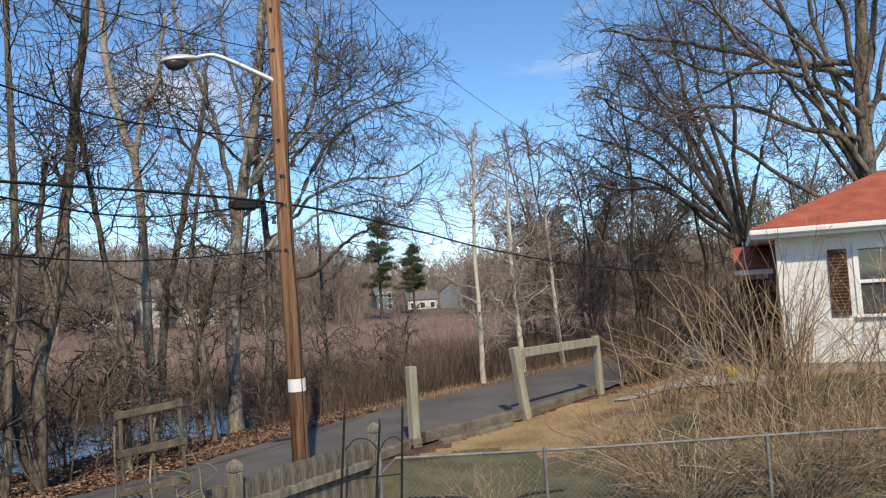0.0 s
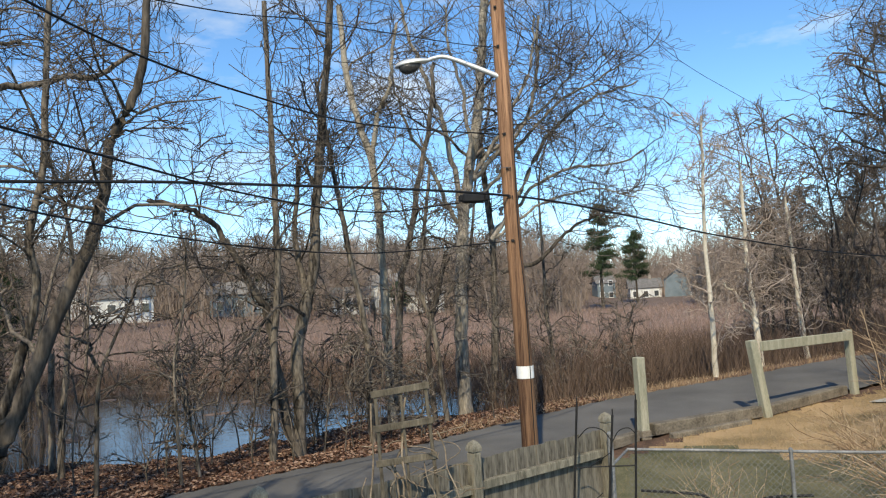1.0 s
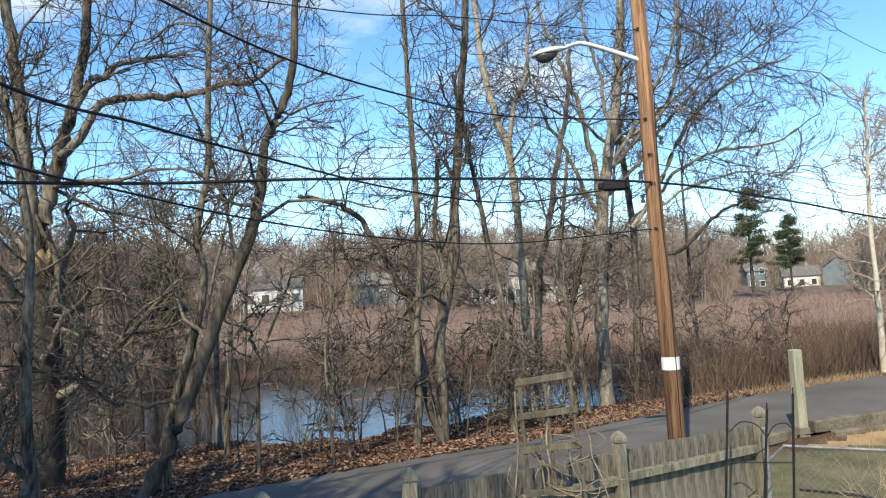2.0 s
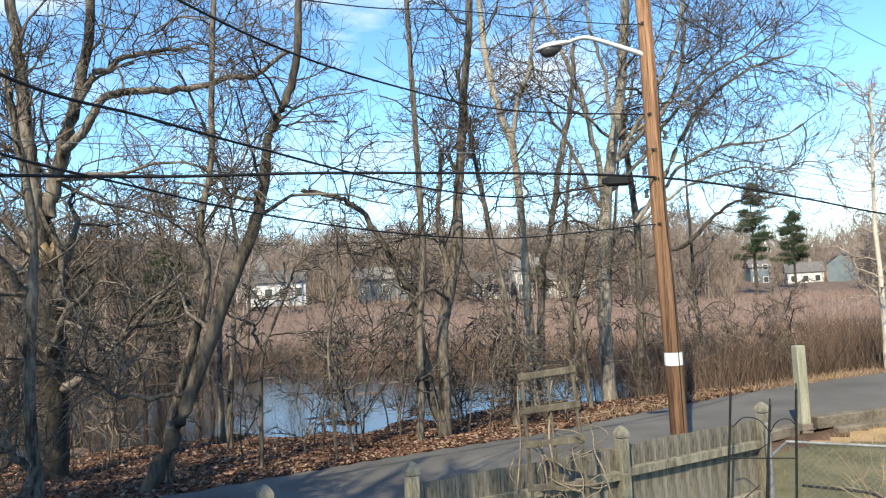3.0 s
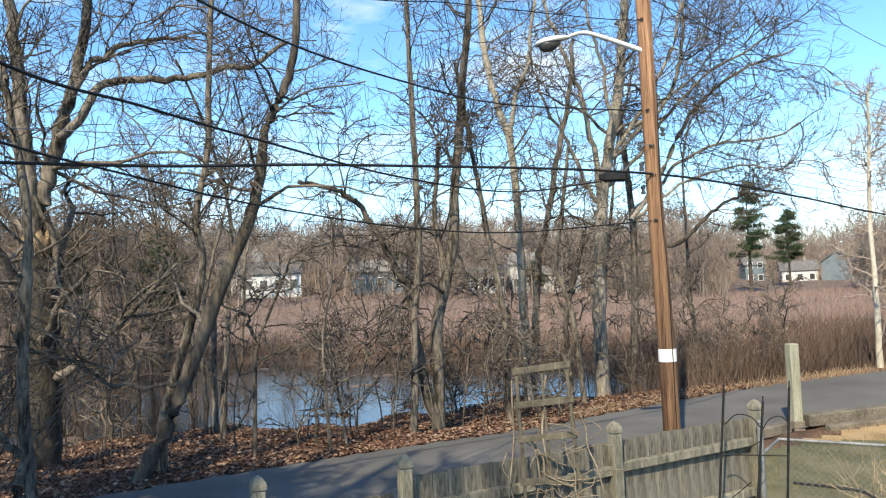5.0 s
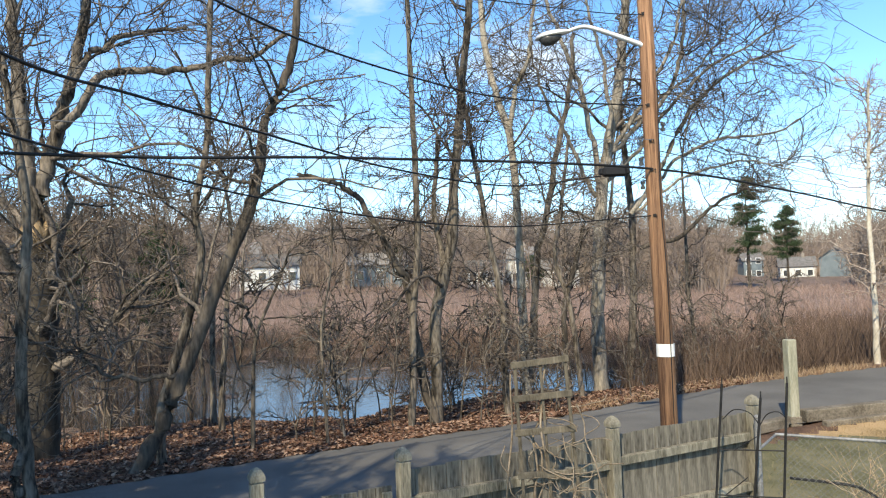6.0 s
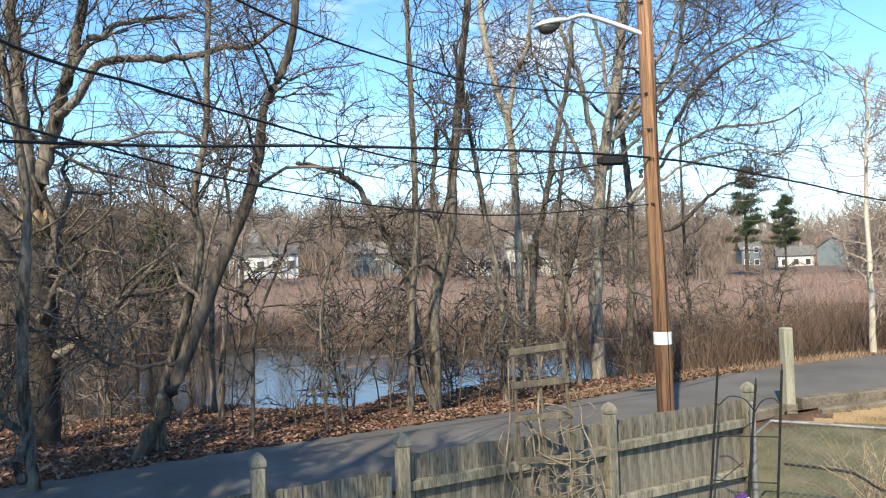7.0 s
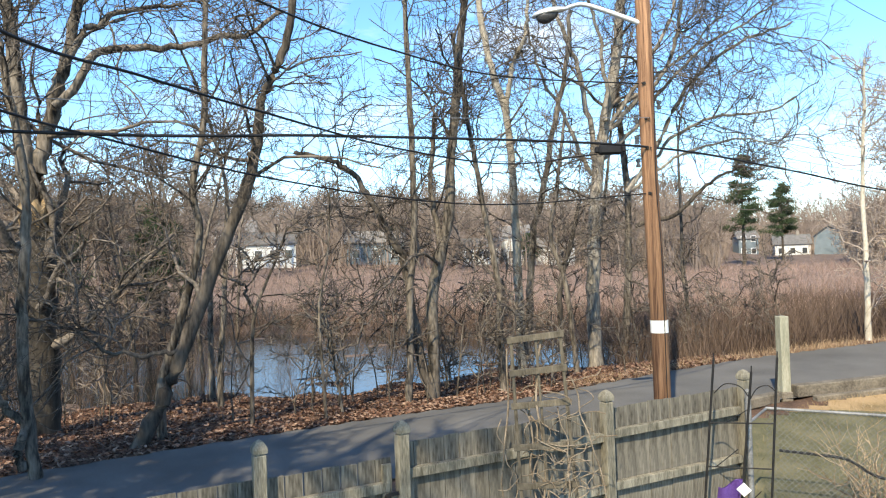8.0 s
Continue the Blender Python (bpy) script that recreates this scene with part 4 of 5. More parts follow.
x, y = rng.uniform(-1.2, 12, 11000), rng.uniform(9.4, 14.6, 11000)
keep = (y < 13.6 + 1.6 * step(2.6, 0.8, x)) & (road_side(x, y) < -ROAD_WIDTH - 0.5)
x, y = x[keep], y[keep]
stalks("yard_grass", "short olive and brown yard grass", M_TURF, x, y, land(x, y), 0.04 + 0.1 * rng.random(len(x)) ** 2, 0.5, (0.003, 0.006), 9, "grass", 3, 3)


def shrub(label, at, stems, h, spread, seed, material=M_STRAW, r=(0.004, 0.014), bend=0.5):
    """A clump of arching canes with side twigs."""
    rng = np.random.default_rng(seed)
    ob = holder("shrub", at)
    tagged(ob, label, "shrub")
    a, k = rng.random(stems) * 2 * np.pi, 8
    out = spread * rng.random(stems) ** 0.8
    root = 0.35 * spread * np.sqrt(rng.random(stems))[:, None] * np.stack([np.cos(a), np.sin(a)], 1)
    hh = h * (0.45 + 0.6 * rng.random(stems))
    t = np.linspace(0, 1, k)
    px = root[:, :1] + (np.cos(a) * out)[:, None] * t ** 1.5
    py = root[:, 1:] + (np.sin(a) * out)[:, None] * t ** 1.5
    pz = hh[:, None] * (t - bend * 0.35 * (out / spread)[:, None] * t ** 2.5) - 0.05
    pts = np.stack([px, py, pz], 2)
    pts[:, 1:] += np.cumsum(rng.normal(size=(stems, k - 1, 3)) * 0.055, axis=1)
    rad = (r[0] + (r[1] - r[0]) * rng.random(stems))[:, None] * np.linspace(1, 0.4, k)[None]
    heap = Heap()
    heap.add(*tubes(pts, rad, 4))
    tagged(raw_mesh("cane_clump", heap.v[0], heap.f[0], material, ob, True), kind="stuff")
    tw, tr = shoots(rng, pts, rad, 6, (0.2, 0.9), (20, 60), 0.3, 4, 0.2, 0.6, 0.25)
    v, f = tubes(tw, tr, 3)
    tagged(raw_mesh("twig_mass", v, f, material, ob), kind="stuff")
    return ob


for label, x, y, n, h, s, seed in (
        ("tall tangled tan shrub of arching canes", 4.7, 12.0, 64, 2.6, 1.9, 1), ("tall tangled tan shrub before the house", 5.6, 11.7, 66, 2.4, 2.0, 2),
        ("tan leafless shrub beside the white house", 7.2, 11.6, 50, 3.1, 1.6, 3), ("low tan brush behind the wire fence", 3.2, 10.6, 120, 1.2, 1.5, 4),
        ("low tan brush leaning on the wire fence", 4.7, 10.3, 150, 1.3, 1.5, 5), ("dry grassy brush behind the wire fence", 6.0, 10.3, 150, 1.4, 1.5, 6),
        ("sparse dry shrub on the lawn", 2.6, 12.9, 26, 0.9, 1.0, 7), ("small bare shrub inside the wire fence", 0.35, 9.9, 22, 0.9, 0.7, 8),
        ("tall tan shrub against the house corner", 5.6, 13.0, 34, 3.3, 1.2, 9), ("tangled brown shrub behind the lawn", 4.0, 14.2, 45, 1.7, 1.6, 10)):
    shrub(label, (x, y, float(land(x, y))), n, h, s, seed)
shrub("dark bare bush beside the bend of the lane", (5.6, 21.5, float(land(5.6, 21.5))), 160, 2.4, 1.7, 12, M_SHORE)
shrub("dark bare bush near the lane", (7.6, 20.0, float(land(7.6, 20.0))), 180, 3.0, 2.0, 13, M_SHORE)


# ---- utility pole, street lamp and cables ----
PX, PY = -2.56, 12.45
pole = holder("utility_pole", (PX, PY, 0.0))
tagged(pole, "tall weathered brown wooden utility pole by the lane", "utility pole")
k = 24
zz = np.linspace(-0.6, 11.2, k)
pp = np.stack([-0.012 * zz + 0.012 * np.sin(zz), 0.0 * zz, zz], 1)
v, f = tubes(pp[None], (0.144 - 0.0024 * zz)[None], 20)
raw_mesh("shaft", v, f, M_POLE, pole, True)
bm = bmesh.new()
bmesh.ops.create_cone(bm, cap_ends=False, segments=24, radius1=0.148, radius2=0.148, depth=0.21, matrix=pose(-0.005, 0, 1.86))
part("band", bm, M_BAND, pole, "white painted metal band", True)
for z, a in ((4.86, 20), (5.35, 200), (4.1, 190), (7.5, 160), (5.95, 170), (8.2, 0)):
    bm = bmesh.new()
    bmesh.ops.create_cone(bm, cap_ends=True, segments=8, radius1=0.012, radius2=0.012, depth=0.36, matrix=pose(-0.012 * z, 0, z, 90, 0, a))
    put(bm, (0.05, 0.015, 0.05), (-0.012 * z, -0.145, z), (0, 0, 0), 0.004)
    part("through_bolt", bm, M_BLACK, pole)
ground_wire = [(0.1, -0.115, 0.3), (0.1, -0.112, 3.0), (0.05, -0.115, 4.4), (0.09, -0.1, 6.5)]
line_object("ground_wire", ground_wire, 0.008, M_RUBBER, pole)
bm = bmesh.new()
for z in (2.4, 3.0, 3.6, 6.2, 6.7):
    put(bm, (0.03, 0.03, 0.12), (-0.15, -0.02, z), (0, 8, 0), 0.004)
part("splinter", bm, M_POLE, pole)

for z, a in ((5.36, 215), (5.02, 205), (4.62, 210), (5.6, 30)):
    bm = bmesh.new()
    for dz, rr in ((-0.045, 0.04), (0.0, 0.026), (0.045, 0.04)):
        bmesh.ops.create_cone(bm, cap_ends=True, segments=12, radius1=rr, radius2=rr, depth=0.045, matrix=pose(-0.012 * z + 0.2 * math.cos(radians(a)), 0.2 * math.sin(radians(a)), z + dz))
    put(bm, (0.12, 0.03, 0.02), (-0.012 * z + 0.14 * math.cos(radians(a)), 0.14 * math.sin(radians(a)), z + 0.075), (0, 0, a))
    part("spool_insulator", bm, M_LAMP_DARK, pole, "dark glazed spool insulator")
lamp = holder("street_lamp", (PX - 0.08, PY - 0.06, 6.98))
tagged(lamp, "grey cobra-head street lamp on a curved aluminium arm", "street lamp")
LX, LY = -1.55, -0.38
arm = smooth_path([(0, 0, -0.02), (0.2 * LX, 0.2 * LY, 0.14), (0.45 * LX, 0.45 * LY, 0.33), (0.62 * LX, 0.62 * LY, 0.43), (0.75 * LX, 0.75 * LY, 0.41), (0.8 * LX, 0.8 * LY, 0.385)], 24)
v, f = tubes(arm[None], np.linspace(0.05, 0.03, 24)[None], 12)
raw_mesh("arm", v, f, M_LAMP, lamp, True)
part("bracket", block((0.1, 0.12, 0.26), (0.0, 0.02, -0.02), (0, 0, 13), 0.012), M_LAMP, lamp)


def lamp_head(lower):
    """Egg-shaped half shell along x: the housing above, the refractor below."""
    bm = bmesh.new()
    bmesh.ops.create_uvsphere(bm, u_segments=24, v_segments=14, radius=1)
    for vert in list(bm.verts):
        if (vert.co.z > 0.02) if lower else (vert.co.z < -0.02):
            bm.verts.remove(vert)
    for vert in bm.verts:
        t = (vert.co.x + 1) / 2
        vert.co = Vector((vert.co.x * 0.33 if not lower else vert.co.x * 0.2 - 0.06, vert.co.y * (0.17 - 0.08 * t) * (0.9 if lower else 1), vert.co.z * ((0.17 if lower else 0.13) - 0.05 * t)))
    bmesh.ops.holes_fill(bm, edges=bm.edges, sides=0)
    return bm


head = part("head", lamp_head(False), M_LAMP, lamp, smooth=True)
head.matrix_basis = pose(0.96 * LX, 0.96 * LY, 0.33, 0, -8, 14)
lens = part("refractor", lamp_head(True), M_LAMP_DARK, head, "dark ribbed refractor", True)
lens.matrix_basis = pose(0, 0, -0.004)
cell = part("photocell", block((0.05, 0.05, 0.05), (0.08, 0, 0.11), (0, 0, 0), 0.01), M_LAMP_DARK, head)


def cable(label, points, radius, material=M_RUBBER):
    ob = line_object("overhead_cable", points, radius, material, None, 70, 6)
    return tagged(ob, label, "cable", "cables on the pole")


cable("thick black main cable bundle along the lane", [(-26, -20.5, 5.3), (-14.5, -4.5, 4.85), (-8.1, 4.74, 4.75), (-5.7, 8.1, 4.86), (PX - 0.1, PY - 0.2, 4.88), (-0.7, 16.6, 4.7),
                                                      (1.4, 20.6, 4.34), (5.3, 26.5, 3.86), (9.9, 31.5, 3.65), (17, 38, 4.4)], 0.021)
cable("black drop cable sagging towards the deck", [(-3.6, 0.2, 4.9), (-4.71, 2.61, 4.75), (-5.19, 4.13, 4.83), (-5.32, 5.69, 4.8), (-5.13, 8.27, 4.66), (-4.52, 10.79, 4.62), (-3.46, 12.19, 4.82)], 0.013)
cable("lower black drop cable", [(-4.6, 0.8, 4.5), (-5.14, 2.87, 4.33), (-5.65, 4.21, 4.33), (-5.79, 6.2, 4.19), (-5.41, 8.69, 4.03), (-4.54, 10.78, 3.97), (PX - 0.1, PY - 0.1, 4.1)], 0.011)
cable("upper black drop cable with a twist", [(-4.6, 2.2, 5.85), (-4.94, 5.36, 5.78), (-4.84, 7.86, 5.83), (-4.37, 10.31, 5.92), (PX - 0.12, PY, 5.97)], 0.012)
cable("thin dark cable high on the pole", [(-8.4, -0.6, 6.2), (-5.6, 6.87, 6.84), (-4.68, 9.2, 7.22), (-3.32, 11.72, 7.48), (PX - 0.1, PY, 7.52)], 0.008)
cable("thin grey neutral wire along the lane", [(-26, -20.5, 5.6), (-14.5, -4.5, 5.1), (-8.09, 4.75, 5.14), (-5.88, 9.58, 5.36), (PX, PY - 0.15, 5.36)], 0.006, M_WIRE)
for z0, z1, z2, dx in ((10.3, 9.98, 9.6, 0.0), (8.35, 8.14, 8.4, -0.4), (7.9, 7.75, 7.9, 0.2), (5.5, 5.5, 5.66, 0.0), (5.2, 5.2, 5.3, -0.2)):
    cable("thin dark power line running on past the bend", [(PX, PY, z0), (-0.5 + dx, 19.5, z1), (1.8 + dx, 25.5, (z1 + z2) / 2 - 0.1), (6.0, 34.5, z2), (13, 46, z2 + 0.6)], 0.008, M_RUBBER)
splice = holder("splice_box", (-3.19, 12.06, 4.86))
tagged(splice, "black cable splice case hung on the main cable", "splice case")
bm = block((0.40, 0.15, 0.17), (0, 0, 0), (0, 0, 30), 0.035)
part("case", bm, M_RUBBER, splice)
for s in (-1, 1):
    part("end_cap", block((0.07, 0.1, 0.11), (s * 0.195, s * 0.112, 0), (0, 0, 30), 0.02), M_RUBBER, splice)
    part("clamp", block((0.02, 0.03, 0.12), (s * 0.12, s * 0.07, 0.11), (0, 0, 30), 0.004), M_ZINC, splice)

# ---- wooden guard rail beside the lane ----
def timber_post(name, foot, tip, size, parent):
    foot, tip = Vector(foot), Vector(tip)
    d = tip - foot
    o = part(name, block((size, size, d.length + 0.4), (0, 0, d.length / 2 - 0.2), (0, 0, 0), 0.015), M_GUARD, parent)
    o.matrix_basis = Matrix.Translation(foot) @ d.to_track_quat("Z", "Y").to_matrix().to_4x4() @ pose(0, 0, 0, 0, 0, 38)
    return o


lone = holder("timber_post", (-0.84, 15.82, 0.1))
tagged(lone, "greenish weathered square timber post by the lane", "post")
timber_post("post", (0, 0, 0), (0.0, 0, 1.63), 0.19, lone)
part("base_collar", block((0.24, 0.24, 0.2), (0, 0, 0.04), (0, 0, 38), 0.02), M_SLEEPER, lone, "rotted brown foot")
guard = holder("guard_rail", (1.61, 17.57, 0.18))
tagged(guard, "weathered timber guard rail of two leaning posts", "guard rail")
timber_post("post", (0.1, 0, 0), (-0.1, 0, 1.68), 0.19, guard)
timber_post("post", (2.36, 2.5, 0.1), (2.32, 2.5, 1.66), 0.16, guard)
bm = block((3.2, 0.06, 0.22), (0, 0, 0), (0, 0, 0), 0.012)
rail = part("top_rail", bm, M_GUARD, guard)
a, b = Vector((-0.09, 0.0, 1.54)), Vector((2.31, 2.46, 1.53))
rail.matrix_basis = Matrix.Translation((a + b) / 2 + Vector((0.1, -0.09, 0))) @ (b - a).to_track_quat("X", "Z").to_matrix().to_4x4()


def lay_timber(p, q, size, lift, label):
    p, q = Vector((*p, float(land(*p)) + lift)), Vector((*q, float(land(*q)) + lift))
    o = part("ground_timber", block(((q - p).length, size, size), (0, 0, 0), (0, 0, 0), 0.02), M_SLEEPER)
    o.matrix_basis = Matrix.Translation((p + q) / 2) @ (q - p).to_track_quat("X", "Z").to_matrix().to_4x4()
    return tagged(o, label, "timber", "timbers edging the lane")


lay_timber((-0.66, 15.86), (1.55, 17.48), 0.24, 0.14, "long weathered timber edging the lane")
lay_timber((1.75, 17.7), (3.72, 20.0), 0.22, 0.12, "long weathered timber edging the lane")
lay_timber((-0.3, 15.65), (1.3, 16.9), 0.16, 0.02, "short grey retaining timber below the edging")
lay_timber((-2.6, 13.2), (-0.98, 15.5), 0.2, 0.08, "old dark timber beside the pole")

# ---- house with white boards and a red hip roof ----
house = holder("house", (6.3, 14.1, 0.0), math.degrees(math.atan2(-0.36, 0.93)))
tagged(house, "single-storey white boarded house with a red shingle roof", "house")
HB, HT, HW, HD = 1.5, 3.86, 9.0, 4.4
WIN = (1.36, 2.5, 2.36, 3.56)
bm = bmesh.new()
for x0, x1, z0, z1 in ((0, WIN[0], HB, HT), (WIN[1], HW, HB, HT), (WIN[0], WIN[1], HB, WIN[2]), (WIN[0], WIN[1], WIN[3], HT)):
    put(bm, (x1 - x0, 0.16, z1 - z0), ((x0 + x1) / 2, 0.1, (z0 + z1) / 2))
for x0, x1, y0, y1 in ((HW - 0.16, HW, 0.18, HD), (0.16, HW - 0.16, HD - 0.16, HD)):
    put(bm, (x1 - x0, y1 - y0, HT - HB), ((x0 + x1) / 2, (y0 + y1) / 2, (HB + HT) / 2))
put(bm, (HW - 0.4, HD - 0.4, 0.1), (HW / 2, HD / 2, HB + 0.05))
put(bm, (HW - 0.4, HD - 0.4, 0.1), (HW / 2, HD / 2, HT - 0.05))
part("wall", bm, M_SIDING, house)
part("side_wall", block((0.16, HD - 0.34, HT - HB), (0.08, HD / 2 + 0.01, (HB + HT) / 2)), M_BROWN, house, "dark brown boarded side wall")
bm = bmesh.new()
put(bm, (HW - 0.06, HD - 0.06, 1.1), (HW / 2, HD / 2, HB - 0.56))
part("foundation", bm, M_BRICK, house, "grey block foundation")
part("corner_board", block((0.13, 0.04, HT - HB), (0.06, -0.01, (HB + HT) / 2), (0, 0, 0), 0.006), M_TRIM, house)
# roof: hipped, with overhang
o, e, rz, run = 0.42, HT + 0.2, 1.14, 2.62
cs = [(-o, -o), (HW + o, -o), (HW + o, HD + o), (-o, HD + o)]
bm = bmesh.new()
low = [bm.verts.new((x, y, e)) for x, y in cs]
under = [bm.verts.new((x, y, e - 0.03)) for x, y in cs]
r1, r2 = bm.verts.new((run - o, HD / 2, e + rz)), bm.verts.new((HW + o - run, HD / 2, e + rz))
for face in ((low[0], low[1], r2, r1), (low[1], low[2], r2), (low[2], low[3], r1, r2), (low[3], low[0], r1), under[::-1]):
    bm.faces.new(face)
for i in range(4):
    bm.faces.new((low[i], under[i], under[(i + 1) % 4], low[(i + 1) % 4]))
part("roof", bm, M_ROOF, house, "red shingle hip roof")
bm = bmesh.new()
put(bm, (HW + 2 * o, 0.03, 0.17), (HW / 2, -o + 0.0, e - 0.115))
put(bm, (0.03, HD + 2 * o, 0.17), (-o, HD / 2 + 0.02, e - 0.115))
part("fascia", bm, M_TRIM, house)
part("soffit", block((HW + 2 * o - 0.06, HD + 2 * o - 0.06, 0.02), (HW / 2, HD / 2, HT + 0.012)), M_TRIM, house)
bm = bmesh.new()
put(bm, (HW + 0.9, 0.09, 0.1), (HW / 2, -o - 0.062, e - 0.09), (0, 0, 0), 0.02)
part("gutter", bm, M_TRIM, house)
shut = part("shutter", block((0.31, 0.035, 1.22), (0, 0, 0), (0, 0, 0), 0.006), M_BROWN, house, "dark brown louvred shutter")
shut.matrix_basis = pose(1.02, -0.03, 2.97)
louvre = part("slat", block((0.25, 0.02, 0.045), (0, 0, 0), (35, 0, 0)), M_BROWN, shut)
louvre.matrix_basis = pose(0, -0.02, -0.54)
for i in range(1, 19):
    again(louvre, pose(0, -0.02, -0.54 + i * 0.06))
win = holder("window", (0, 0, 0))
win.parent = house
bm = bmesh.new()
x0, x1, z0, z1 = WIN
for sx, sz, px, pz in ((0.09, z1 - z0 + 0.18, x0 - 0.045, (z0 + z1) / 2), (0.09, z1 - z0 + 0.18, x1 + 0.045, (z0 + z1) / 2), (x1 - x0, 0.09, (x0 + x1) / 2, z1 + 0.045)):
    put(bm, (sx, 0.05, sz), (px, 0.0, pz), (0, 0, 0), 0.006)
put(bm, (x1 - x0, 0.05, 0.06), ((x0 + x1) / 2, 0.07, (z0 + z1) / 2), (0, 0, 0), 0.004)
part("frame", bm, M_TRIM, win)
part("sill", block((x1 - x0 + 0.24, 0.12, 0.05), ((x0 + x1) / 2, -0.02, z0 - 0.03), (0, 0, 0), 0.006), M_TRIM, win)
for zc in ((z0 * 3 + z1) / 4, (z0 + z1 * 3) / 4):
    part("pane", block((x1 - x0 - 0.02, 0.008, (z1 - z0) / 2 - 0.05), ((x0 + x1) / 2, 0.11, zc)), M_GLASS, win)
part("blind", block((x1 - x0 - 0.02, 0.01, 0.62), ((x0 + x1) / 2, 0.15, z1 - 0.31)), M_CONCRETE, win, "pale drawn blind")
# side porch of brown boards
part("porch_body", block((0.66, 1.5, 2.3), (-0.33, 2.7, 1.95), (0, 0, 0), 0.01), M_BROWN, house, "dark brown boarded side porch")
part("porch_roof", block((0.8, 1.7, 0.06), (-0.36, 2.5, 3.55), (20, 0, 0), 0.008), M_ROOF, house, "small red shingle porch roof")
part("porch_fascia", block((0.8, 0.04, 0.1), (-0.36, 1.7, 3.26), (0, 0, 0), 0.006), M_TRIM, house)
# boards of the front wall
board_full = {}
for i in range(22):
    z = HB + 0.02 + i * 0.107
    spans = [(0.13, x0 - 0.09), (x1 + 0.09, HW)] if z + 0.107 > z0 - 0.06 and z < z1 + 0.09 else [(0.13, HW)]
    for s0, s1 in spans:
        key = (round(s0, 2), round(s1, 2))
        m = pose((s0 + s1) / 2, 0.012, z + 0.055)
        if key in board_full:
            again(board_full[key], m)
        else:
            bm = block((s1 - s0, 0.012, 0.115), (0, 0, 0), (6, 0, 0))
            board_full[key] = part("clapboard", bm, M_SIDING, house)
            board_full[key].matrix_basis = m

path_v, path_f = [], []
for i, (x, y) in enumerate(smooth_path([(3.9, 18.4), (4.3, 16.4), (4.9, 14.6), (5.6, 13.4)], 20)):
    for j in range(2):
        path_v.append((x + 0.55 * j, y + 0.2 * j, float(land(x + 0.55 * j, y + 0.2 * j)) + 0.03))
    if i:
        path_f.append((2 * i - 2, 2 * i - 1, 2 * i + 1, 2 * i))
tagged(raw_mesh("garden_path", path_v, path_f, M_CONCRETE), "pale concrete path edging the lawn", "path", kind="structure")
bm = bmesh.new()
bmesh.ops.create_icosphere(bm, subdivisions=3, radius=0.11)
ball = part("ball", bm, M_YELLOW, None, "", True)
ball.matrix_basis = pose(5.42, 14.6, float(land(5.42, 14.6)) + 0.13)
tagged(ball, "yellow plastic ball lying among the shrubs", "ball")

# ---- yard fence of wooden pickets ----
E = Vector((0.585, 0.811, 0))
FACE = Vector((0.811, -0.585, 0))
TURN = math.degrees(math.atan2(E.y, E.x))
fence = holder("picket_fence", (-3.46, 5.30, 0), TURN)
tagged(fence, "weathered grey-green wooden picket fence with capped posts", "fence")
# along x: from the gate's latch post to the corner; the yard lies towards -y
POSTS = (-0.03, 2.255, 4.225)


def fence_post(parent, x, h=1.66, label=""):
    o = part("post", block((0.105, 0.105, h + 0.4), (0, 0, h / 2 - 0.2), (0, 0, 0), 0.008), M_FENCE_POST, parent, label)
    o.matrix_basis = pose(x, -0.075, 0, 0, random.uniform(-0.8, 0.8), random.uniform(-2, 2))
    bm = bmesh.new()
    prof = [(0.04, -0.004), (0.04, 0.012), (0.057, 0.014), (0.059, 0.045), (0.053, 0.068), (0.032, 0.102), (0.004, 0.122)]
    rings = [[bm.verts.new((s * r, t * r, h + z)) for s, t in ((-1, -1), (1, -1), (1, 1), (-1, 1))] for r, z in prof]
    for a, b in zip(rings, rings[1:]):
        for i in range(4):
            bm.faces.new((a[i], a[(i + 1) % 4], b[(i + 1) % 4], b[i]))
    bm.faces.new(rings[-1])
    part("post_cap", bm, M_FENCE_POST, o)
    return o


for x in POSTS:
    fence_post(fence, x)


def fence_run(parent, a, b, top, rails, seed):
    rnd = random.Random(seed)
    for z in rails:
        part("rail", block((b - a - 0.1, 0.07, 0.088), ((a + b) / 2, -0.0455, z), (0, rnd.uniform(-0.3, 0.3), 0), 0.006), M_FENCE_POST, parent)
    shapes = []
    for h in (0.0, -0.003, 0.003, -0.006):
        bm = block((0.1465, 0.02, top + h - 0.06), (0, 0, (top + h + 0.06) / 2))
        for vert in bm.verts:  # dog-eared, worn head
            if vert.co.z > 1:
                vert.co.z -= rnd.uniform(0, 0.009)
        me = bpy.data.meshes.new("picket")
        bm.to_mesh(me)
        bm.free()
        me.materials.append(M_FENCE)
        shapes.append(me)
    n = int((b - a) / 0.144)
    for i in range(n):
        o = new("picket", rnd.choice(shapes))
        o.parent = parent
        o.matrix_basis = pose(a + (i + 0.5) * (b - a) / n, 0.0 + rnd.uniform(-0.004, 0.004), 0, rnd.uniform(-0.3, 0.3), rnd.uniform(-0.15, 0.15), rnd.uniform(-0.6, 0.6))


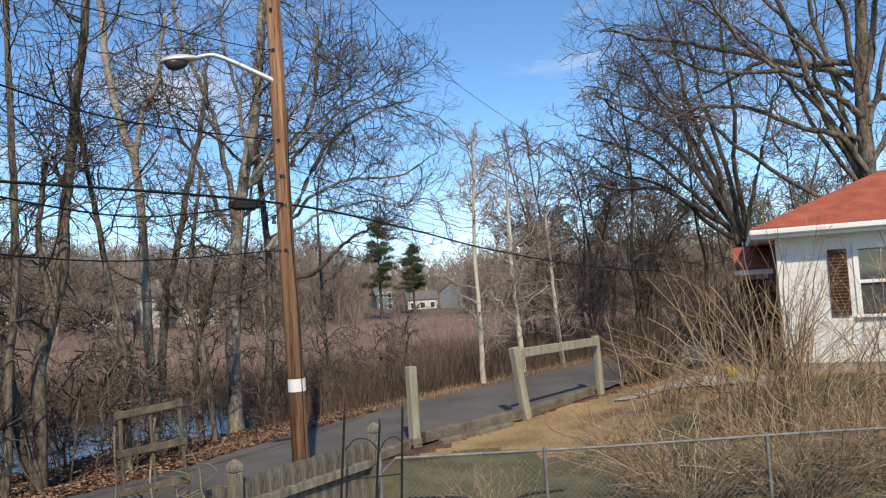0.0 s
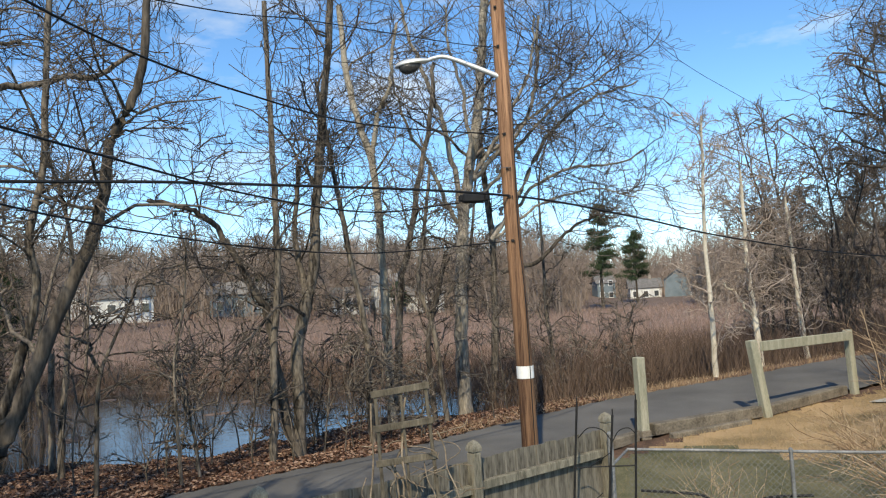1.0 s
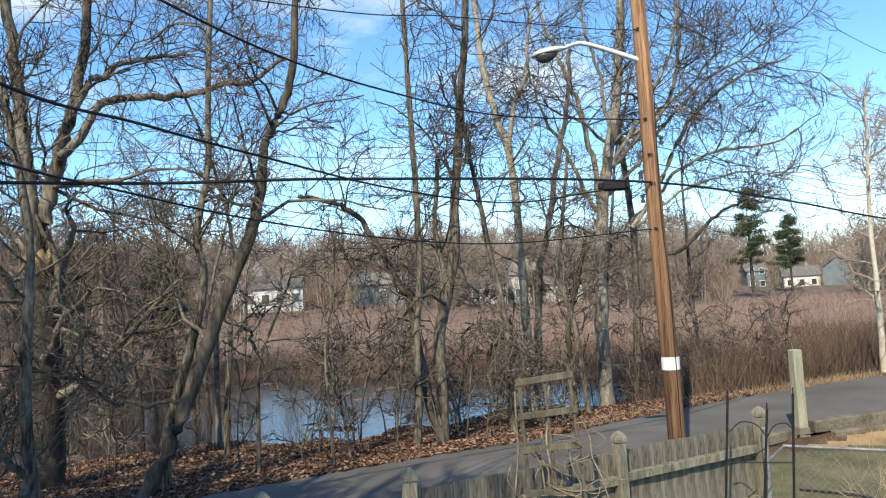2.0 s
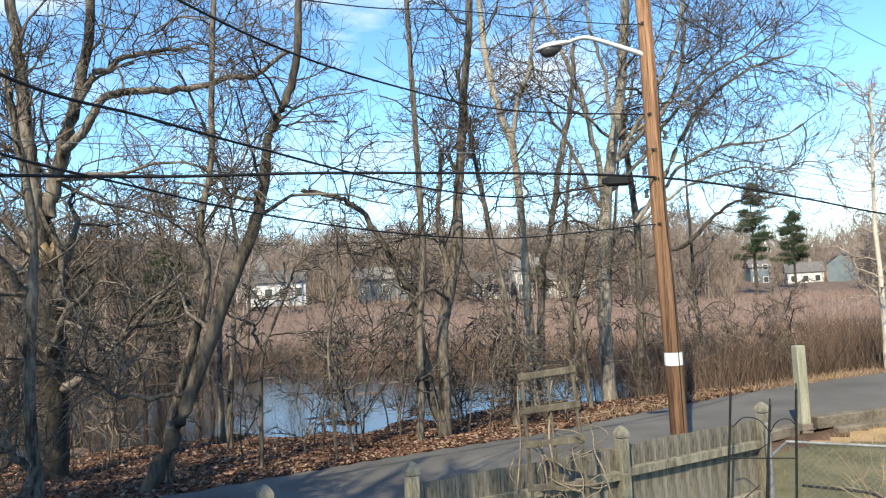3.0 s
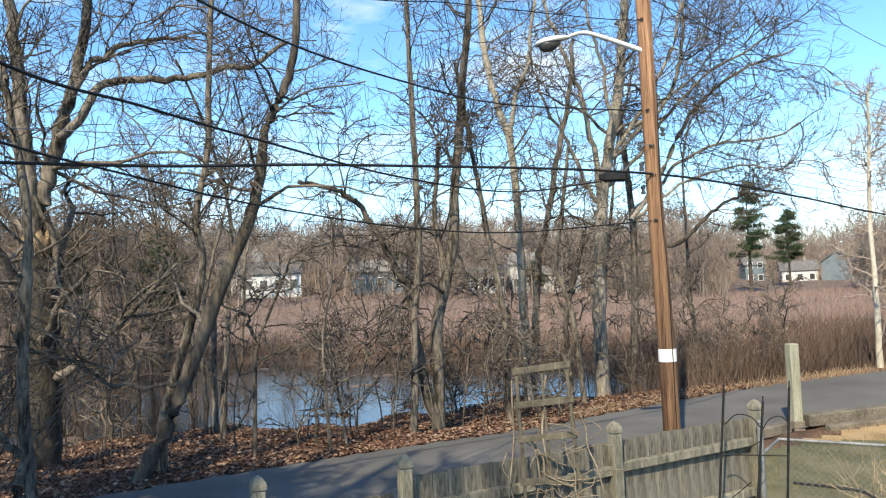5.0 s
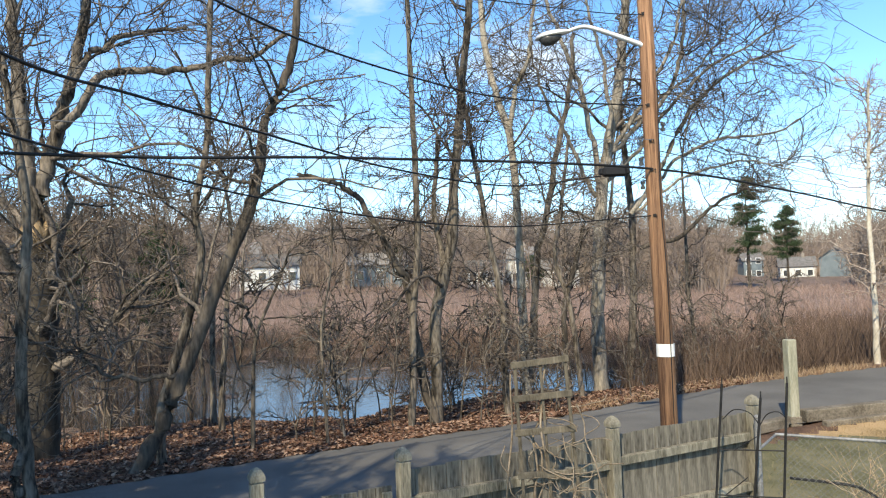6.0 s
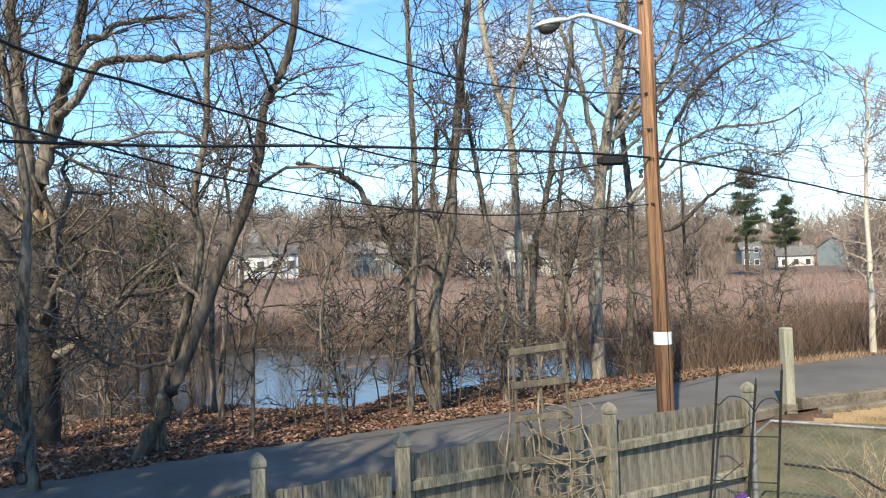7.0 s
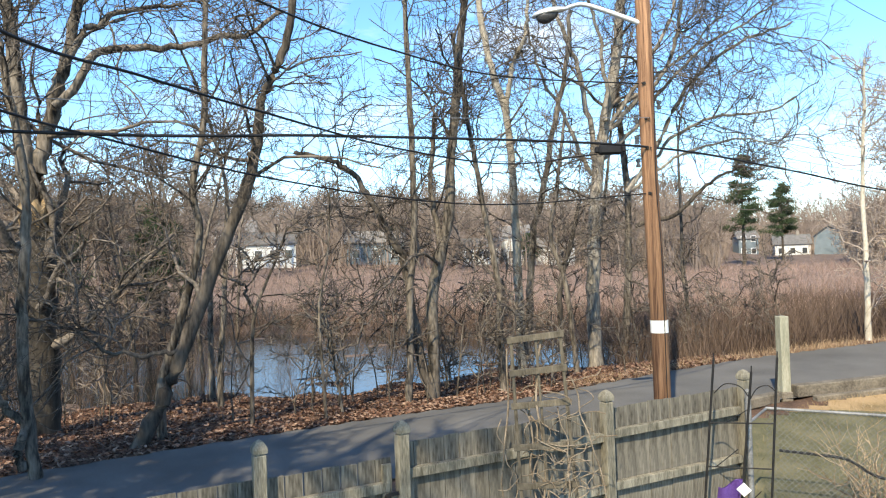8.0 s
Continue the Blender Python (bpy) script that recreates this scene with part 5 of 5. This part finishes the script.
fence_run(fence, POSTS[0], POSTS[1], 1.57, (0.25, 0.78, 1.30), 1)
fence_run(fence, POSTS[1], POSTS[2], 1.58, (0.25, 0.78, 1.32), 2)
fence_b = holder("picket_fence", (-4.24, 4.31, 0), TURN)
tagged(fence_b, "weathered wooden picket fence beyond the gate", "fence")
fence_post(fence_b, 0.0)
fence_post(fence_b, -2.3)
fence_post(fence_b, -4.6)
fence_run(fence_b, -2.3, 0.0, 1.45, (0.25, 0.78, 1.2), 3)
fence_run(fence_b, -4.6, -2.3, 1.45, (0.25, 0.78, 1.2), 4)
gate = holder("picket_gate", (-4.24, 4.31, 0), TURN)
tagged(gate, "closed wooden picket gate with a black latch", "gate")
fence_run(gate, 0.07, 1.19, 1.44, (0.3, 1.2), 5)
part("stile", block((0.085, 0.04, 1.3), (1.12, -0.052, 0.75), (0, 0, 0), 0.005), M_FENCE_POST, gate)
bm = block((0.16, 0.02, 0.03), (1.17, -0.15, 1.16), (0, 0, 0), 0.004)
put(bm, (0.03, 0.03, 0.16), (1.25, -0.16, 1.16), (0, 0, 0), 0.006)
put(bm, (0.05, 0.04, 0.05), (1.1, -0.12, 1.13), (0, 0, 0), 0.01)
part("latch", bm, M_BLACK, gate, "black iron gate latch")

# ---- chain-link fence ----
wire_fence = holder("chain_link_fence", (-0.75, 9.28, 0))
tagged(wire_fence, "galvanised chain-link fence with a round top rail", "fence")
CL, CH = 12.6, 1.22


def pipe(name, a, b, r, parent, material=M_ZINC, sides=12):
    p = np.linspace(a, b, 2)[None]
    v, f = tubes(p, np.full((1, 2), r), sides)
    return raw_mesh(name, v, f, material, parent, True)


for i in range(5):
    a = (i * 2.6, 0.012 * math.sin(i * 2), CH + 0.012 * math.cos(i * 3))
    b = ((i + 1) * 2.6, 0.012 * math.sin(i * 2 + 2), CH + 0.012 * math.cos(i * 3 + 3))
    pipe("top_rail", a, b, 0.0175, wire_fence)
for x in (1.84, 4.58, 7.4, 10.2):
    o = pipe("line_post", (x, 0.0, -0.2), (x, 0.0, CH - 0.01), 0.022, wire_fence)
    part("loop_cap", put(bmesh.new(), (0.05, 0.05, 0.07), (x, 0, CH + 0.005), (0, 0, 0), 0.016), M_ZINC, o)
term = pipe("terminal_post", (-0.12, -0.8, -0.2), (-0.12, -0.8, 1.56), 0.032, wire_fence)
part("dome_cap", put(bmesh.new(), (0.07, 0.07, 0.05), (-0.12, -0.8, 1.57), (0, 0, 0), 0.02), M_ZINC, term)
pipe("brace", (-0.12, -0.8, CH), (0.0, 0.0, CH), 0.016, wire_fence)
pitch, rows = 0.074, 16
heap = Heap()
cols = int(CL / pitch)
zig = np.arange(2 * rows + 1)
zz = 0.03 + zig * (CH - 0.05) / (2 * rows)
for s in (0, 1):
    xs = np.arange(cols)[:, None] * pitch + ((zig + s) % 2)[None] * pitch * 0.5
    ys = 0.026 + 0.004 * ((zig + s) % 2)[None].repeat(cols, 0)
    pts = np.stack([xs + (0 if s else 0.0), ys, zz[None].repeat(cols, 0)], 2)
    if s == 0:
        heap.add(*tubes(pts, np.full(pts.shape[:2], 0.0036), 3))
    else:
        pts[..., 0] += 0.5 * pitch
        heap.add(*tubes(pts, np.full(pts.shape[:2], 0.0036), 3))
heap.mesh("wire_mesh", M_MESH, wire_fence, label="diamond wire mesh")

tagged(line_object("hose", [(-0.62, 9.35, 0.72), (-0.2, 9.36, 0.7), (0.1, 9.36, 0.67), (0.35, 9.37, 0.52), (0.55, 9.37, 0.5), (0.8, 9.36, 0.66), (1.3, 9.36, 0.7)], 0.017, M_RUBBER),
       "black plastic hose looped along the wire fence", "hose")

# ---- wooden trellis with a dry vine ----
trellis = holder("trellis", (-2.3, 5.87, 0))
tagged(trellis, "leaning wooden ladder trellis wound with dry vines", "trellis")


def stick(name, a, b, w, d, parent, material=M_TRELLIS):
    a, b = Vector(a), Vector(b)
    o = part(name, block((w, d, (b - a).length), (0, 0, 0), (0, 0, 0), 0.003), material, parent)
    o.matrix_basis = Matrix.Translation((a + b) / 2) @ (b - a).to_track_quat("Z", "Y").to_matrix().to_4x4() @ pose(0, 0, 0, 0, 0, 0)
    return o


FL, FR, TL, TR = Vector((-0.19, -0.08, -0.05)), Vector((0.30, 0.09, -0.05)), Vector((-0.26, -0.11, 2.47)), Vector((0.145, 0.03, 2.52))
stick("upright", FL, TL, 0.05, 0.03, trellis)
stick("upright", FR, TR, 0.05, 0.03, trellis)
stick("upright", (FL + FR) / 2, (FL + FR) / 2 + ((TL + TR) / 2 - (FL + FR) / 2) * 0.98, 0.036, 0.022, trellis)
for t in (0.985, 0.87, 0.755, 0.61, 0.475, 0.345, 0.21):
    a, b = FL.lerp(TL, t), FR.lerp(TR, t)
    d = (b - a).normalized() * 0.03
    o = part("rung", block(((b - a).length + 0.07, 0.028, 0.056), (0, 0, 0), (0, 0, 0), 0.003), M_TRELLIS, trellis)
    o.matrix_basis = Matrix.Translation((a + b) / 2 + Vector((0.008, -0.022, 0))) @ (b - a).to_track_quat("X", "Z").to_matrix().to_4x4()
vine = holder("vine", (-2.3, 5.87, 0))
tagged(vine, "dry leafless vine twisting up a trellis", "vine")
rng = np.random.default_rng(31)
for i in range(9):
    x, pts = rng.uniform(-0.24, 0.28), []
    top = rng.uniform(1.2, 1.9) if i > 3 else rng.uniform(2.1, 2.7)
    side, at = 0.0, x
    for t in np.linspace(0, 1, 15):
        side = 0.55 * side + rng.normal() * 0.035
        at = at + side - 0.12 * (at - 0.5 * x) * t
        pts.append((at, -0.03 + 0.035 * rng.normal(), top * t - 0.03))
    line_object("stem", pts, rng.uniform(0.005, 0.011), M_VINE, vine, 56, 5)
for i in range(28):  # loose runners, most of them reaching towards the next fence post
    at = np.array([rng.uniform(-0.2, 0.26), -0.05, rng.uniform(0.9, 2.1)])
    go = rng.uniform(-0.3, 1.3) if i % 4 else rng.uniform(2.2, 3.6)
    pts = [tuple(at)]
    for j in range(rng.integers(4, 10)):
        go += rng.normal() * 0.55
        at = at + 0.085 * np.array([math.cos(go), 0.3 * rng.normal() + 0.25 * max(math.cos(go), 0), 0.75 * math.sin(go) - 0.012 * j])
        pts.append(tuple(at))
    line_object("tendril", pts, rng.uniform(0.003, 0.006), M_VINE, vine, 30, 4)

# ---- black iron plant support at the corner ----
obelisk = holder("plant_support", (-0.8, 7.6, 0))
tagged(obelisk, "black iron plant support with three uprights", "plant support")
for x0_, x1_, z1_ in ((-0.5, -0.30, 2.05), (-0.16, 0.05, 1.93), (0.14, 0.29, 2.08)):
    pipe("upright", (x0_, 0.0, -0.1), (x1_, 0.0, z1_), 0.012, obelisk, M_BLACK, 8)
    pipe("finial", (x1_, 0.0, z1_ - 0.02), (x1_ + 0.002, 0.0, z1_ + 0.06), 0.007, obelisk, M_BLACK, 6)
for z, a, b in ((0.5, -0.43, 0.2), (0.95, -0.39, 0.22), (1.4, -0.35, 0.25)):
    pipe("crossbar", (a, 0.0, z), (b, 0.0, z + 0.03), 0.007, obelisk, M_BLACK, 6)
line_object("arch", [(-0.31, 0, 1.7), (-0.2, 0, 1.8), (-0.06, 0, 1.78), (0.03, 0, 1.66)], 0.006, M_BLACK, obelisk, 18)
line_object("arch", [(0.03, 0, 1.66), (0.1, 0, 1.77), (0.2, 0, 1.8), (0.27, 0, 1.74)], 0.006, M_BLACK, obelisk, 18)
for i in range(4):
    line_object("brace", [(-0.42 + 0.1 * i, 0, 0.5 + 0.45 * (i % 3)), (-0.2 + 0.1 * i, 0.0, 0.75 + 0.4 * (i % 3))], 0.005, M_BLACK, obelisk, 6)
bag = holder("plant_tag_bag", (-1.0, 7.52, 0.68))
tagged(bag, "purple plastic pouch hung on the iron support", "pouch")
bm = bmesh.new()
bmesh.ops.create_grid(bm, x_segments=8, y_segments=8, size=0.5)
for vert in bm.verts:
    x, y = vert.co.x, vert.co.y
    vert.co = Vector((x * 0.23 + y * 0.05, 0.02 * math.sin(9 * x + 3 * y), y * 0.3 + 0.07 * x + 0.03 * math.sin(5 * x)))
bmesh.ops.solidify(bm, geom=bm.faces, thickness=0.012)
part("pouch", bm, M_PURPLE, bag, smooth=True)
part("tag", block((0.1, 0.006, 0.1), (0.15, -0.025, 0.1), (0, 45, 0), 0.002), M_BAND, bag, "white diamond tag")


# ---- houses beyond the marsh ----
def far_house(label, x, y, w, d, h, rise, turn, walls, roof=M_GREY_ROOF, windows=3, floors=1):
    """house > wall, roof, chimney, windows with panes."""
    z = float(land(x, y))
    ob = holder("house", (x, y, z), turn)
    tagged(ob, label, "house", "houses beyond the marsh")
    bm = block((w, d, h + 0.6), (0, 0, h / 2 - 0.3))
    for s in (-1, 1):
        g = [bm.verts.new(p) for p in ((s * w / 2, -d / 2, h), (s * w / 2, d / 2, h), (s * w / 2, 0, h + rise))]
        bm.faces.new(g)
    part("wall", bm, walls, ob)
    bm = bmesh.new()
    sl = math.hypot(d / 2 + 0.4, rise)
    ang = math.degrees(math.atan2(rise, d / 2))
    for s in (-1, 1):
        put(bm, (w + 0.7, sl, 0.12), (0, s * (d / 4 + 0.1), h + rise / 2), (-s * ang, 0, 0))
    part("roof", bm, roof, ob)
    part("chimney", block((0.6, 0.6, 1.3), (w * 0.2, 0, h + rise + 0.2), (0, 0, 0), 0.03), M_BRICK, ob)
    for fl in range(floors):
        for i in range(windows):
            wx = -w / 2 + (i + 0.5) * w / windows
            wo = part("window", block((1.1, 0.08, 1.3), (wx, -d / 2 - 0.02, 1.5 + fl * 2.6), (0, 0, 0), 0.02), M_TRIM, ob)
            part("pane", block((0.9, 0.02, 1.1), (wx, -d / 2 - 0.075, 1.5 + fl * 2.6)), M_GLASS, wo)
    return ob


far_house("blue-grey gabled house with white trim beyond the marsh", 1.6, 164, 6.5, 5.2, 4.2, 2.0, 84, M_HOUSE_BLUE, M_GREY_ROOF, 3, 2)
far_house("white house with a grey roof beyond the marsh", -5.6, 166, 6.5, 6, 2.8, 1.8, 8, M_HOUSE_WHITE, windows=3)
far_house("small grey house among far trees", -14.6, 171, 4, 5, 4.2, 1.6, 20, M_HOUSE_BLUE, windows=2, floors=2)
far_house("white two-storey house glimpsed between trunks", -41.0, 104, 4.2, 6, 4.2, 1.6, 30, M_HOUSE_WHITE, windows=2)
far_house("low white house with a dark roof among trees", -37.0, 108, 7.0, 6, 2.7, 1.4, 22, M_HOUSE_WHITE, windows=3)
far_house("long low house seen through the trees", -44.5, 99, 5.0, 6, 2.5, 1.3, 28, M_HOUSE_WHITE, windows=4)
far_house("grey house among far trees", -57, 90, 8.0, 6, 3.0, 1.6, 34, M_HOUSE_BLUE, windows=3)
far_house("white ranch house seen through twigs", -66, 77, 7.6, 6, 2.9, 1.5, 42, M_HOUSE_WHITE, windows=4)
far_house("pale house on higher ground among trees", -87, 94, 7.0, 6, 5.2, 2.0, 42, M_HOUSE_WHITE, windows=3, floors=2)
